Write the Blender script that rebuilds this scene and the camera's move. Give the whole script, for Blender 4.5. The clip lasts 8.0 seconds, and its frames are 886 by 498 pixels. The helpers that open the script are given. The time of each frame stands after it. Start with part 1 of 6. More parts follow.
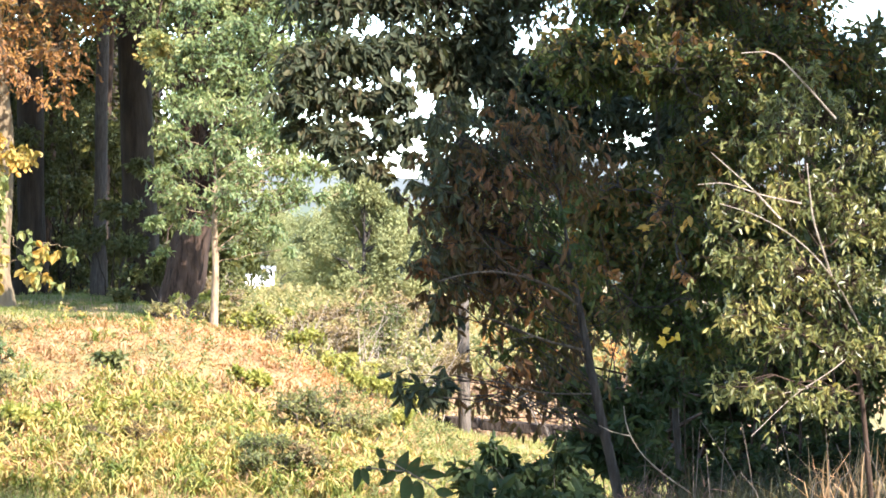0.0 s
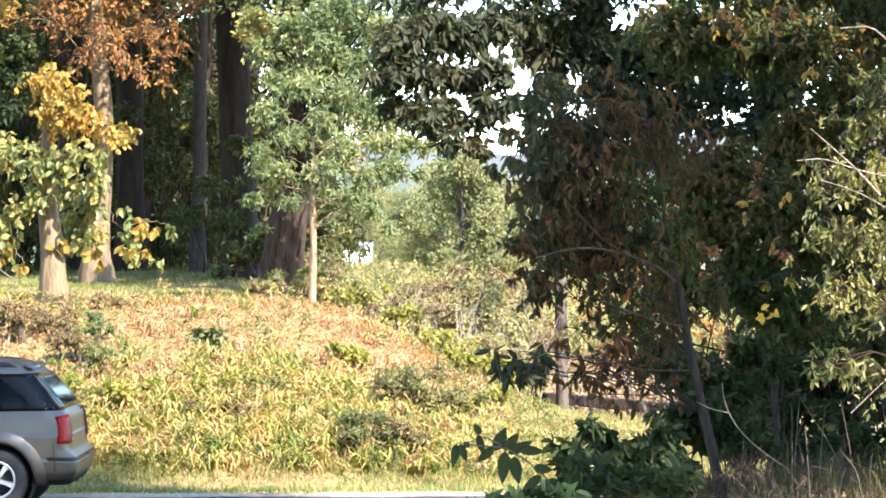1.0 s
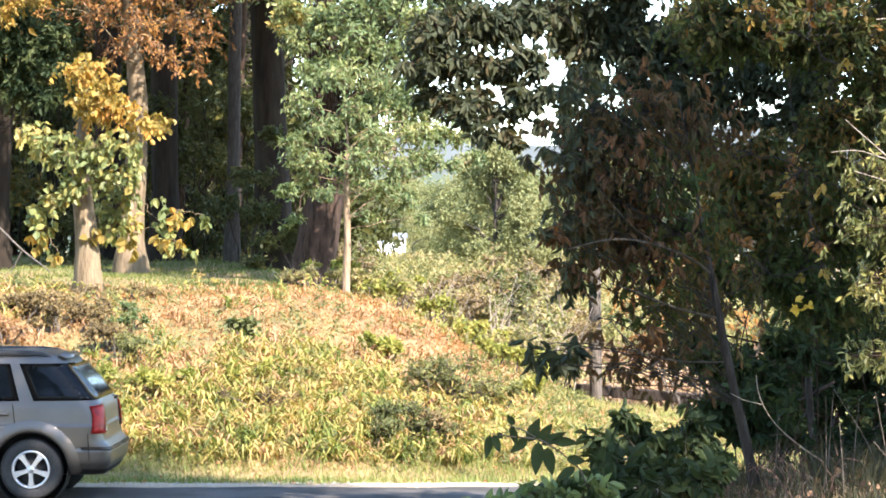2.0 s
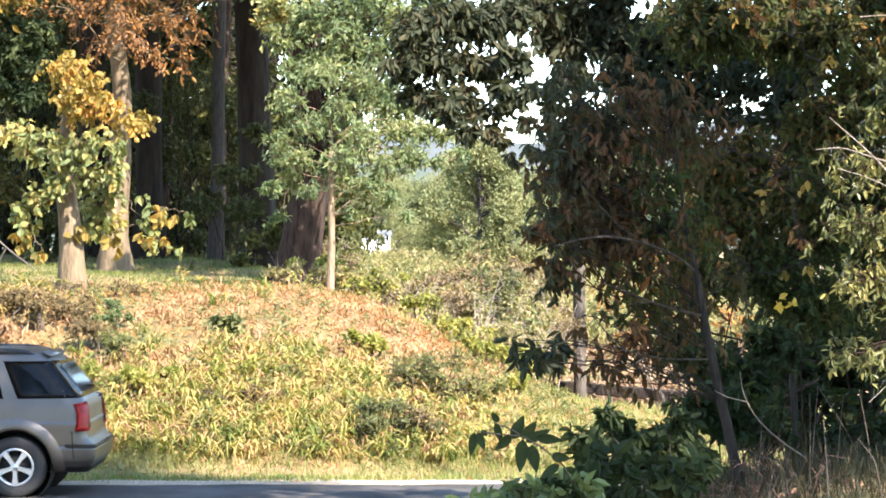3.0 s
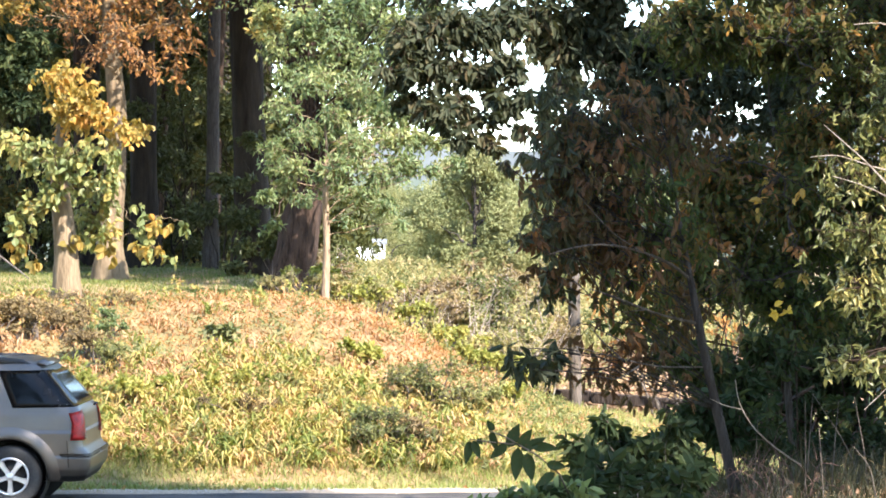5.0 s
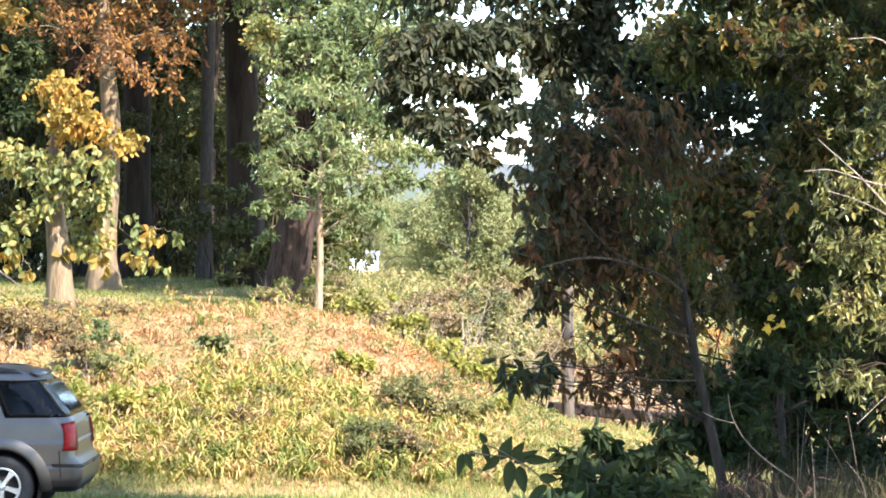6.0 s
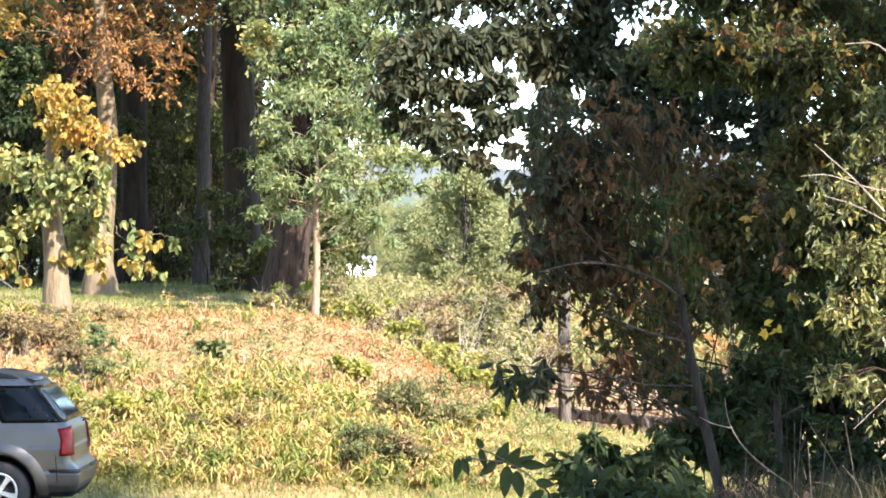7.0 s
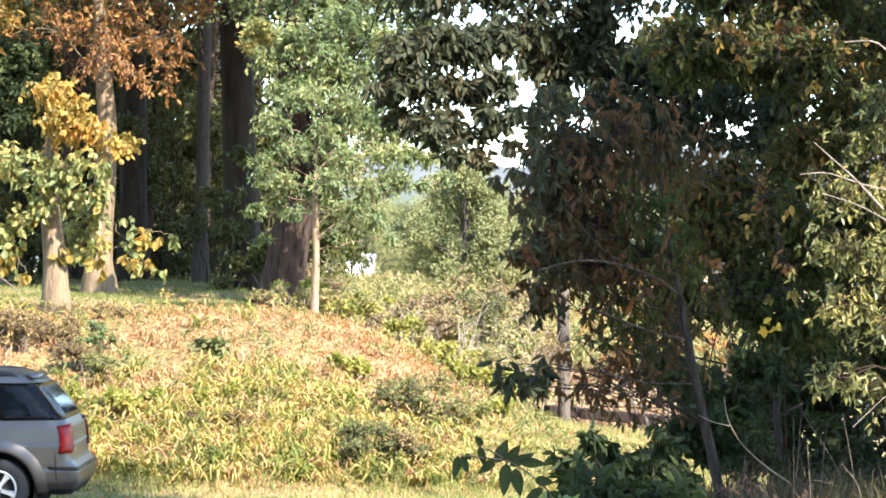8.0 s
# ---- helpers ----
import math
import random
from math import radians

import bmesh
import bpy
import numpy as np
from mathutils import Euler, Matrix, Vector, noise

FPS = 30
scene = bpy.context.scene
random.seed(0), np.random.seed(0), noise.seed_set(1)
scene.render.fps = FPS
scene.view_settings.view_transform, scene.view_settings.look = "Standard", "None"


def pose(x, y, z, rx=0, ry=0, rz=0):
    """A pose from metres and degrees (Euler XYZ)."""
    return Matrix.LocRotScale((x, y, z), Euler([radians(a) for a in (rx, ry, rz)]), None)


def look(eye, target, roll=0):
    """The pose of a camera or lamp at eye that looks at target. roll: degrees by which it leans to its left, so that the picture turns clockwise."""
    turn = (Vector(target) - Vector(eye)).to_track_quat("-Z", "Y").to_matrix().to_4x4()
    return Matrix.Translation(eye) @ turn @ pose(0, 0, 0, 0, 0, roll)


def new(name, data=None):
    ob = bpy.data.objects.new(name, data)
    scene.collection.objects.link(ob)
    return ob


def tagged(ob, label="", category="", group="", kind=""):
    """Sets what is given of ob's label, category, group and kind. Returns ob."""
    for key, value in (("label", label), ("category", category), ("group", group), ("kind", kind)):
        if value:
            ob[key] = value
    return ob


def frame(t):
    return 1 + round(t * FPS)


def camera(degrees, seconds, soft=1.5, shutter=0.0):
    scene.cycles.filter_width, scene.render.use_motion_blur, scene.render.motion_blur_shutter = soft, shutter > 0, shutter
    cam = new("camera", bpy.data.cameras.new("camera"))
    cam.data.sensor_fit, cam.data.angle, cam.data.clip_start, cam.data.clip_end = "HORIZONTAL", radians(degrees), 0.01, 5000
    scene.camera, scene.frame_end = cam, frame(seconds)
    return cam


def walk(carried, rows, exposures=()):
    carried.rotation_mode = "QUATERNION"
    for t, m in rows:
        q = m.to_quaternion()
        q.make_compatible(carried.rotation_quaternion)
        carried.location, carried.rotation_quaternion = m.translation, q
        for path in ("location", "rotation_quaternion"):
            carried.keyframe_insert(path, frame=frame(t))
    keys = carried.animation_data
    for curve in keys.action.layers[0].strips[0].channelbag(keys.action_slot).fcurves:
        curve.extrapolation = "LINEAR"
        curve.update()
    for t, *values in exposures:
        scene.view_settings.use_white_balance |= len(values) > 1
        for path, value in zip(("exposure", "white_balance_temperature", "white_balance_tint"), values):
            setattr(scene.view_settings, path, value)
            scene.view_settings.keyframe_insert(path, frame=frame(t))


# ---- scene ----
# ---------------------------------------------------------------- camera
EYE = 3.05
TURNS = [  # seconds, turn to the right, rise, lean (degrees)
    (0.0, 2.759, 0.769, 0.15), (0.3, 2.204, 0.576, 0.12), (0.5, 1.956, 0.480, 0.10),
    (0.7, 1.324, 0.338, 0.14), (1.0, 0.534, 0.239, 0.17), (1.2, -0.053, 0.200, 0.16),
    (1.6, -0.360, 0.110, 0.08), (2.3, -0.081, 0.003, 0.01), (2.5, 0.0, 0.0, 0.0),
    (3.0, 0.119, -0.027, 0.06), (3.5, 0.239, -0.028, 0.06), (4.0, 0.258, -0.037, 0.11),
    (4.5, 0.229, 0.021, 0.16), (5.0, 0.234, 0.162, 0.18), (5.2, 0.247, 0.239, 0.12),
    (6.3, 0.417, 0.483, -0.16), (6.5, 0.430, 0.509, -0.16), (7.0, 0.458, 0.555, -0.11),
    (7.5, 0.481, 0.521, -0.09), (8.0, 0.473, 0.505, -0.15)]
cam = camera(20.0, 8.0, soft=1.75)
walk(cam, [(t, pose(0, 0, EYE, 90 - 0.077 + up, 0, -turn) @ pose(0, 0, 0, 0, 0, -lean))
           for t, turn, up, lean in TURNS],
     [(0.0, 2.70), (1.0, 2.63), (2.5, 2.50), (5.0, 2.52), (6.5, 2.57), (8.0, 2.60)])

# ---------------------------------------------------------------- light
SUN_AZ, SUN_EL = 140.0, 44.0     # clockwise from +y; above the horizon
world = bpy.data.worlds.new("sky")
scene.world = world
world.use_nodes = True
wn = world.node_tree
sky = wn.nodes.new("ShaderNodeTexSky")
sky.sky_type = "NISHITA"
sky.sun_disc = False
sky.sun_elevation, sky.sun_rotation = radians(SUN_EL), radians(SUN_AZ)
sky.air_density, sky.dust_density, sky.ozone_density = 1.0, 0.3, 2.0
wn.links.new(sky.outputs[0], wn.nodes["Background"].inputs[0])
wn.nodes["Background"].inputs[1].default_value = 0.15
sun_data = bpy.data.lights.new("sun", "SUN")
sun_data.energy, sun_data.angle, sun_data.color = 4.1, radians(0.53), (1.0, 0.905, 0.835)
sun = new("sun", sun_data)
sa, se = radians(SUN_AZ), radians(SUN_EL)
TO_SUN = Vector((math.sin(sa) * math.cos(se), math.cos(sa) * math.cos(se), math.sin(se)))
sun.matrix_world = look(TO_SUN * 60, (0, 0, 0))


# ---------------------------------------------------------------- materials
def material(name):
    m = bpy.data.materials.new(name)
    m.use_nodes = True
    t = m.node_tree
    return m, t, t.nodes["Principled BSDF"], t.nodes["Material Output"]


def node(t, kind, **sets):
    n = t.nodes.new(kind)
    for k, v in sets.items():
        n.inputs[k.replace("_", " ")].default_value = v
    return n


def ramp(t, fac, stops, smooth=True):
    r = t.nodes.new("ShaderNodeValToRGB")
    r.color_ramp.interpolation = "LINEAR" if smooth else "CONSTANT"
    e = r.color_ramp.elements
    while len(e) < len(stops):
        e.new(0.5)
    for s, (p, c) in zip(e, stops):
        s.position, s.color = p, (*c, 1)
    t.links.new(fac, r.inputs[0])
    return r.outputs[0]


def mix(t, fac, a, b, mode="MIX"):
    m = t.nodes.new("ShaderNodeMix")
    m.data_type, m.blend_type = "RGBA", mode
    for sock, v in ((m.inputs[0], fac), (m.inputs[6], a), (m.inputs[7], b)):
        if isinstance(v, (int, float)):
            sock.default_value = v
        elif isinstance(v, tuple):
            sock.default_value = (*v, 1)
        else:
            t.links.new(v, sock)
    return m.outputs[2]


def noise_fac(t, scale, detail=4, rough=0.6, stretch=(1, 1, 1), coord="Object"):
    tc = t.nodes.new("ShaderNodeTexCoord")
    mp = t.nodes.new("ShaderNodeMapping")
    mp.inputs["Scale"].default_value = stretch
    n = node(t, "ShaderNodeTexNoise", Scale=scale, Detail=detail, Roughness=rough)
    t.links.new(tc.outputs[coord], mp.inputs[0])
    t.links.new(mp.outputs[0], n.inputs[0])
    return n.outputs[0]


def bump(t, fac, bsdf, strength, distance):
    b = node(t, "ShaderNodeBump", Strength=strength, Distance=distance)
    t.links.new(fac, b.inputs["Height"])
    t.links.new(b.outputs[0], bsdf.inputs["Normal"])


def leaf_material(name, stops, through_light=0.4, rough=0.5, patch=0.6, gloss=0.25):
    """Leaves: each one has its own colour; neighbouring sprays lean the same way; light shines through."""
    m, t, p, out = material(name)
    g = t.nodes.new("ShaderNodeNewGeometry")
    n = noise_fac(t, patch, 2)
    ma = t.nodes.new("ShaderNodeMath")
    ma.operation = "MULTIPLY_ADD"
    t.links.new(n, ma.inputs[0])
    ma.inputs[1].default_value = 1.6
    ma.inputs[2].default_value = -0.55
    ad = t.nodes.new("ShaderNodeMath")
    ad.operation = "MULTIPLY_ADD"
    t.links.new(g.outputs["Random Per Island"], ad.inputs[0])
    ad.inputs[1].default_value = 0.55
    t.links.new(ma.outputs[0], ad.inputs[2])
    ad.use_clamp = True
    col = ramp(t, ad.outputs[0], stops)
    spots = noise_fac(t, 60, 3)
    col = mix(t, ramp(t, spots, [(0.55, (0, 0, 0)), (0.75, (0.5, 0.5, 0.5))]), col, (0.09, 0.055, 0.02))
    t.links.new(col, p.inputs["Base Color"])
    p.inputs["Roughness"].default_value = rough
    p.inputs["Specular IOR Level"].default_value = gloss
    tr = t.nodes.new("ShaderNodeBsdfTranslucent")
    t.links.new(mix(t, 1.0, col, (1.0, 1.0, 0.55), "MULTIPLY"), tr.inputs[0])
    mx = t.nodes.new("ShaderNodeMixShader")
    mx.inputs[0].default_value = through_light
    t.links.new(p.outputs[0], mx.inputs[1])
    t.links.new(tr.outputs[0], mx.inputs[2])
    t.links.new(mx.outputs[0], out.inputs[0])
    return m


def bark_material(name, dark, light, grain=14, lichen=None):
    m, t, p, out = material(name)
    f = noise_fac(t, grain, 6, 0.65, (1, 1, 0.18))
    f2 = noise_fac(t, 1.3, 3)
    col = ramp(t, f, [(0.33, dark), (0.62, light)])
    col = mix(t, ramp(t, f2, [(0.4, (0, 0, 0)), (0.7, (0.6, 0.6, 0.6))]), col,
              lichen or tuple(c * 0.6 for c in light))
    t.links.new(col, p.inputs["Base Color"])
    p.inputs["Roughness"].default_value = 0.95
    p.inputs["Specular IOR Level"].default_value = 0.12
    bump(t, f, p, 1.0, 0.05)
    return m


def plain_material(name, a, b, scale=8, rough=0.6, metal=0.0, bumpy=0.0, distance=0.004, coat=0.0, lo=0.35, hi=0.65):
    m, t, p, out = material(name)
    f = noise_fac(t, scale, 5)
    t.links.new(ramp(t, f, [(lo, a), (hi, b)]), p.inputs["Base Color"])
    p.inputs["Roughness"].default_value = rough
    p.inputs["Metallic"].default_value = metal
    p.inputs["Coat Weight"].default_value = coat
    p.inputs["Coat Roughness"].default_value = 0.05
    if bumpy:
        bump(t, f, p, bumpy, distance)
    return m


M_LEAF_DARK = leaf_material("leaf_dark_maroon_green", [(0.0, (0.058, 0.06, 0.026)), (0.3, (0.082, 0.064, 0.033)), (0.65, (0.126, 0.071, 0.04)), (0.95, (0.168, 0.083, 0.041)), (1.0, (0.3, 0.127, 0.044))], 0.45, 0.6, 1.6, 0.1)
M_LEAF_DEEP = leaf_material("leaf_deep_green", [(0.0, (0.03, 0.043, 0.029)), (0.5, (0.046, 0.058, 0.036)), (0.85, (0.068, 0.074, 0.041)), (1.0, (0.101, 0.081, 0.043))], 0.35, 0.55, 0.9, 0.12)
M_LEAF_MIXED = leaf_material("leaf_green_and_yellow", [(0.0, (0.037, 0.059, 0.024)), (0.4, (0.059, 0.081, 0.029)), (0.65, (0.09, 0.09, 0.033)), (0.87, (0.165, 0.099, 0.034)), (1.0, (0.33, 0.154, 0.035))], 0.42, 0.6, 0.9, 0.1)
M_LEAF_SHRUB = leaf_material("leaf_pale_green", [(0.0, (0.05, 0.064, 0.021)), (0.5, (0.098, 0.11, 0.035)), (0.85, (0.225, 0.21, 0.07)), (1.0, (0.41, 0.34, 0.12))], 0.35, 0.4, 3.0, 0.4)
M_LEAF_FRESH = leaf_material("leaf_fresh_green", [(0.0, (0.042, 0.075, 0.034)), (0.4, (0.12, 0.17, 0.074)), (0.75, (0.22, 0.26, 0.105)), (1.0, (0.34, 0.33, 0.135))], 0.45, 0.5, 0.9, 0.35)
M_LEAF_LINDEN = leaf_material("leaf_turning_yellow", [(0.0, (0.09, 0.125, 0.045)), (0.45, (0.175, 0.20, 0.075)), (0.75, (0.30, 0.265, 0.085)), (1.0, (0.42, 0.28, 0.085))], 0.4, 0.45, 1.2)
M_LEAF_GOLD = leaf_material("leaf_golden", [(0.0, (0.13, 0.12, 0.04)), (0.4, (0.29, 0.21, 0.055)), (0.75, (0.44, 0.27, 0.062)), (1.0, (0.44, 0.19, 0.05))], 0.45, 0.45, 1.8)
M_LEAF_ORANGE = leaf_material("leaf_orange", [(0.0, (0.085, 0.048, 0.028)), (0.45, (0.24, 0.11, 0.04)), (0.8, (0.42, 0.215, 0.065)), (1.0, (0.26, 0.195, 0.06))], 0.4, 0.5, 0.6)
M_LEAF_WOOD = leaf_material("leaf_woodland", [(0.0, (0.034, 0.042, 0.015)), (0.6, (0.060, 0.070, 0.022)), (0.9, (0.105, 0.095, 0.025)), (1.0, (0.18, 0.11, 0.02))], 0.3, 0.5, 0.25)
# Paler than real foliage: distance haze is mixed into the leaf colour.
M_LEAF_FAR = leaf_material("leaf_far_trees_haze_pale", [(0.0, (0.14, 0.16, 0.072)), (0.6, (0.21, 0.22, 0.10)), (1.0, (0.28, 0.26, 0.125))], 0.3, 0.7, 0.35, 0.1)
M_LEAF_BRUSH = leaf_material("leaf_brush", [(0.0, (0.05, 0.068, 0.028)), (0.5, (0.115, 0.13, 0.05)), (0.85, (0.21, 0.20, 0.07)), (1.0, (0.33, 0.235, 0.10))], 0.35, 0.5, 0.5)
M_LEAF_WEED = leaf_material("leaf_grey_green_weed", [(0.0, (0.085, 0.10, 0.042)), (0.5, (0.165, 0.175, 0.068)), (0.85, (0.25, 0.23, 0.08)), (1.0, (0.36, 0.25, 0.11))], 0.35, 0.5, 2.0, 0.2)
M_LEAF_VINE = leaf_material("leaf_bright_vine", [(0.0, (0.16, 0.195, 0.05)), (0.6, (0.30, 0.295, 0.075)), (1.0, (0.42, 0.34, 0.10))], 0.45, 0.45, 1.0)
# Leaf green taken very dark, so the colour itself carries shade.
M_LEAF_UNDER = leaf_material("leaf_understorey_shade_dark", [(0.0, (0.018, 0.032, 0.014)), (0.6, (0.032, 0.047, 0.019)), (0.9, (0.070, 0.085, 0.03)), (1.0, (0.15, 0.14, 0.05))], 0.35, 0.6, 1.6, 0.12)
M_GRASS = leaf_material("grass_meadow", [(0.0, (0.14, 0.17, 0.046)), (0.28, (0.27, 0.255, 0.08)), (0.48, (0.41, 0.31, 0.115)), (0.7, (0.47, 0.285, 0.15)), (1.0, (0.40, 0.20, 0.12))], 0.4, 0.6, 1.1, 0.3)
M_GRASS_GREEN = leaf_material("grass_arching", [(0.0, (0.085, 0.125, 0.032)), (0.3, (0.17, 0.20, 0.05)), (0.52, (0.34, 0.30, 0.09)), (0.75, (0.46, 0.33, 0.135)), (1.0, (0.48, 0.27, 0.14))], 0.42, 0.65, 1.5, 0.2)
M_GRASS_DRY = leaf_material("grass_dry_tan", [(0.0, (0.20, 0.105, 0.048)), (0.5, (0.39, 0.225, 0.12)), (1.0, (0.49, 0.335, 0.20))], 0.35, 0.75, 1.6, 0.15)
M_GRASS_RED = leaf_material("stubble_rust", [(0.0, (0.196, 0.097, 0.028)), (0.3, (0.23, 0.101, 0.03)), (0.6, (0.265, 0.117, 0.034)), (1.0, (0.314, 0.162, 0.051))], 0.3, 0.75, 1.4, 0.15)
# Lawn green lowered in tone to take in the trees' shadows.
M_LAWN = leaf_material("lawn_grass", [(0.0, (0.06, 0.095, 0.022)), (0.6, (0.13, 0.155, 0.04)), (1.0, (0.26, 0.22, 0.075))], 0.35, 0.6, 0.8, 0.3)
M_VERGE = leaf_material("verge_grass", [(0.0, (0.10, 0.15, 0.035)), (0.5, (0.20, 0.23, 0.065)), (0.85, (0.31, 0.28, 0.10)), (1.0, (0.42, 0.28, 0.15))], 0.35, 0.6, 0.9, 0.3)
# Shaded copy of the grass: the bank's shade is in its colour.
M_GRASS_SHADE = leaf_material("bank_grass_shade_dark", [(0.0, (0.026, 0.033, 0.014)), (0.5, (0.046, 0.044, 0.022)), (0.8, (0.080, 0.060, 0.036)), (1.0, (0.13, 0.088, 0.060))], 0.3, 0.65, 1.5, 0.2)
M_FALLEN = leaf_material("fallen_leaves", [(0.0, (0.24, 0.115, 0.046)), (0.5, (0.32, 0.155, 0.064)), (1.0, (0.40, 0.225, 0.10))], 0.2, 0.7, 2.0, 0.2)
M_LITTER = leaf_material("leaf_litter_brown", [(0.0, (0.13, 0.075, 0.048)), (0.5, (0.25, 0.155, 0.10)), (1.0, (0.38, 0.265, 0.185))], 0.15, 0.75, 1.2, 0.2)
M_BRUSH_BROWN = leaf_material("leaf_brown_brush", [(0.0, (0.075, 0.058, 0.032)), (0.45, (0.15, 0.11, 0.055)), (0.75, (0.25, 0.18, 0.085)), (1.0, (0.20, 0.19, 0.075))], 0.25, 0.7, 1.4, 0.15)
M_FIELD = leaf_material("field_plants", [(0.0, (0.13, 0.15, 0.06)), (0.45, (0.24, 0.225, 0.09)), (0.75, (0.36, 0.285, 0.14)), (1.0, (0.42, 0.32, 0.20))], 0.35, 0.6, 0.18, 0.2)
M_YELLOW = leaf_material("leaf_bright_yellow", [(0.0, (0.52, 0.34, 0.05)), (1.0, (0.66, 0.48, 0.10))], 0.5, 0.5, 2.0)

M_BARK_TAN = bark_material("bark_tan", (0.085, 0.062, 0.038), (0.215, 0.16, 0.10), 9)
M_BARK_PALE = bark_material("bark_pale", (0.16, 0.11, 0.07), (0.33, 0.24, 0.155), 18)
# Below true bark tone: the trunks' shade is put into these two colours.
M_BARK_DARK = bark_material("bark_dark_for_shade", (0.012, 0.008, 0.006), (0.07, 0.046, 0.034), 11)
M_BARK_WOOD = bark_material("bark_woodland_shade_dark", (0.009, 0.007, 0.0055), (0.034, 0.026, 0.019), 6)
M_BARK_GREY = bark_material("bark_grey", (0.055, 0.045, 0.04), (0.16, 0.135, 0.115), 20)
M_TWIG = bark_material("twig_grey_brown", (0.05, 0.04, 0.033), (0.145, 0.12, 0.098), 30)
M_TWIG_RED = bark_material("twig_reddish", (0.06, 0.036, 0.028), (0.15, 0.095, 0.075), 40)
M_TWIG_PALE = bark_material("twig_pale", (0.20, 0.16, 0.125), (0.42, 0.35, 0.29), 40)
M_POLE = bark_material("weathered_pole_wood", (0.055, 0.045, 0.037), (0.145, 0.122, 0.10), 22)
# Slim bark, lowered in tone to hold the shade on thin trunks.
M_BARK_SLIM = bark_material("bark_slim_grey", (0.024, 0.02, 0.018), (0.07, 0.06, 0.052), 30)
M_TIMBER = bark_material("dark_timber", (0.022, 0.017, 0.014), (0.07, 0.054, 0.044), 18)


def ground_material():
    m, t, p, out = material("earth_and_thatch")
    f1, f2, f3 = noise_fac(t, 0.35, 4), noise_fac(t, 5, 6, 0.7), noise_fac(t, 34, 4)
    base = ramp(t, f2, [(0.3, (0.15, 0.09, 0.042)), (0.5, (0.23, 0.145, 0.065)), (0.7, (0.32, 0.22, 0.11))])
    green = ramp(t, f3, [(0.35, (0.06, 0.08, 0.022)), (0.65, (0.16, 0.165, 0.05))])
    t.links.new(mix(t, ramp(t, f1, [(0.42, (0, 0, 0)), (0.6, (0.8, 0.8, 0.8))]), base, green), p.inputs["Base Color"])
    p.inputs["Roughness"].default_value = 0.95
    bump(t, f3, p, 0.8, 0.03)
    return m


def asphalt_material():
    m, t, p, out = material("asphalt")
    f1, f2 = noise_fac(t, 0.8, 4), noise_fac(t, 160, 2)
    col = ramp(t, f2, [(0.35, (0.030, 0.028, 0.026)), (0.6, (0.056, 0.052, 0.047)), (0.75, (0.12, 0.112, 0.10))])
    t.links.new(mix(t, ramp(t, f1, [(0.45, (0, 0, 0)), (0.7, (0.45, 0.45, 0.45))]), col, (0.13, 0.12, 0.11)), p.inputs["Base Color"])
    p.inputs["Roughness"].default_value = 0.95
    p.inputs["Specular IOR Level"].default_value = 0.12
    bump(t, f2, p, 0.5, 0.005)
    return m


M_GROUND, M_ASPHALT = ground_material(), asphalt_material()
M_GRAVEL = plain_material("pale_gravel", (0.19, 0.14, 0.09), (0.40, 0.31, 0.20), 26, 0.9, 0, 0.8, 0.02)
M_STONE = plain_material("gravel_stones", (0.25, 0.22, 0.18), (0.48, 0.42, 0.35), 30, 0.85)
M_WHITE = plain_material("white_painted_boards", (0.74, 0.75, 0.77), (0.82, 0.82, 0.82), 2, 0.5)
M_ROOF = plain_material("grey_metal_roof", (0.22, 0.23, 0.24), (0.32, 0.33, 0.34), 3, 0.5)


# ---------------------------------------------------------------- mesh tools
def mesh_from(name, verts, quads, mat, smooth=True):
    verts, quads = np.asarray(verts, np.float32).reshape(-1, 3), np.asarray(quads, np.int32)
    me = bpy.data.meshes.new(name)
    me.vertices.add(len(verts))
    me.vertices.foreach_set("co", verts.ravel())
    k = quads.shape[1]
    me.loops.add(quads.size)
    me.loops.foreach_set("vertex_index", quads.ravel())
    me.polygons.add(len(quads))
    me.polygons.foreach_set("loop_start", np.arange(0, quads.size, k, dtype=np.int32))
    me.polygons.foreach_set("use_smooth", np.full(len(quads), smooth))
    me.update(calc_edges=True)
    me.materials.append(mat)
    return me


def piece(name, me, parent=None, label=""):
    ob = new(name, me)
    ob.parent = parent
    return tagged(ob, label) if label else ob


def root(name, place, label, category, group="", kind=""):
    e = new(name)
    e.empty_display_size = 0.2
    e.location = place
    return tagged(e, label, category, group, kind)


def part(name, bm, mat, parent=None, label="", smooth=False):
    me = bpy.data.meshes.new(name)
    bm.to_mesh(me)
    bm.free()
    me.materials.append(mat)
    for f in me.polygons:
        f.use_smooth = smooth
    return piece(name, me, parent, label)


def unit(v):
    return v / np.maximum(np.linalg.norm(v, axis=-1, keepdims=True), 1e-9)


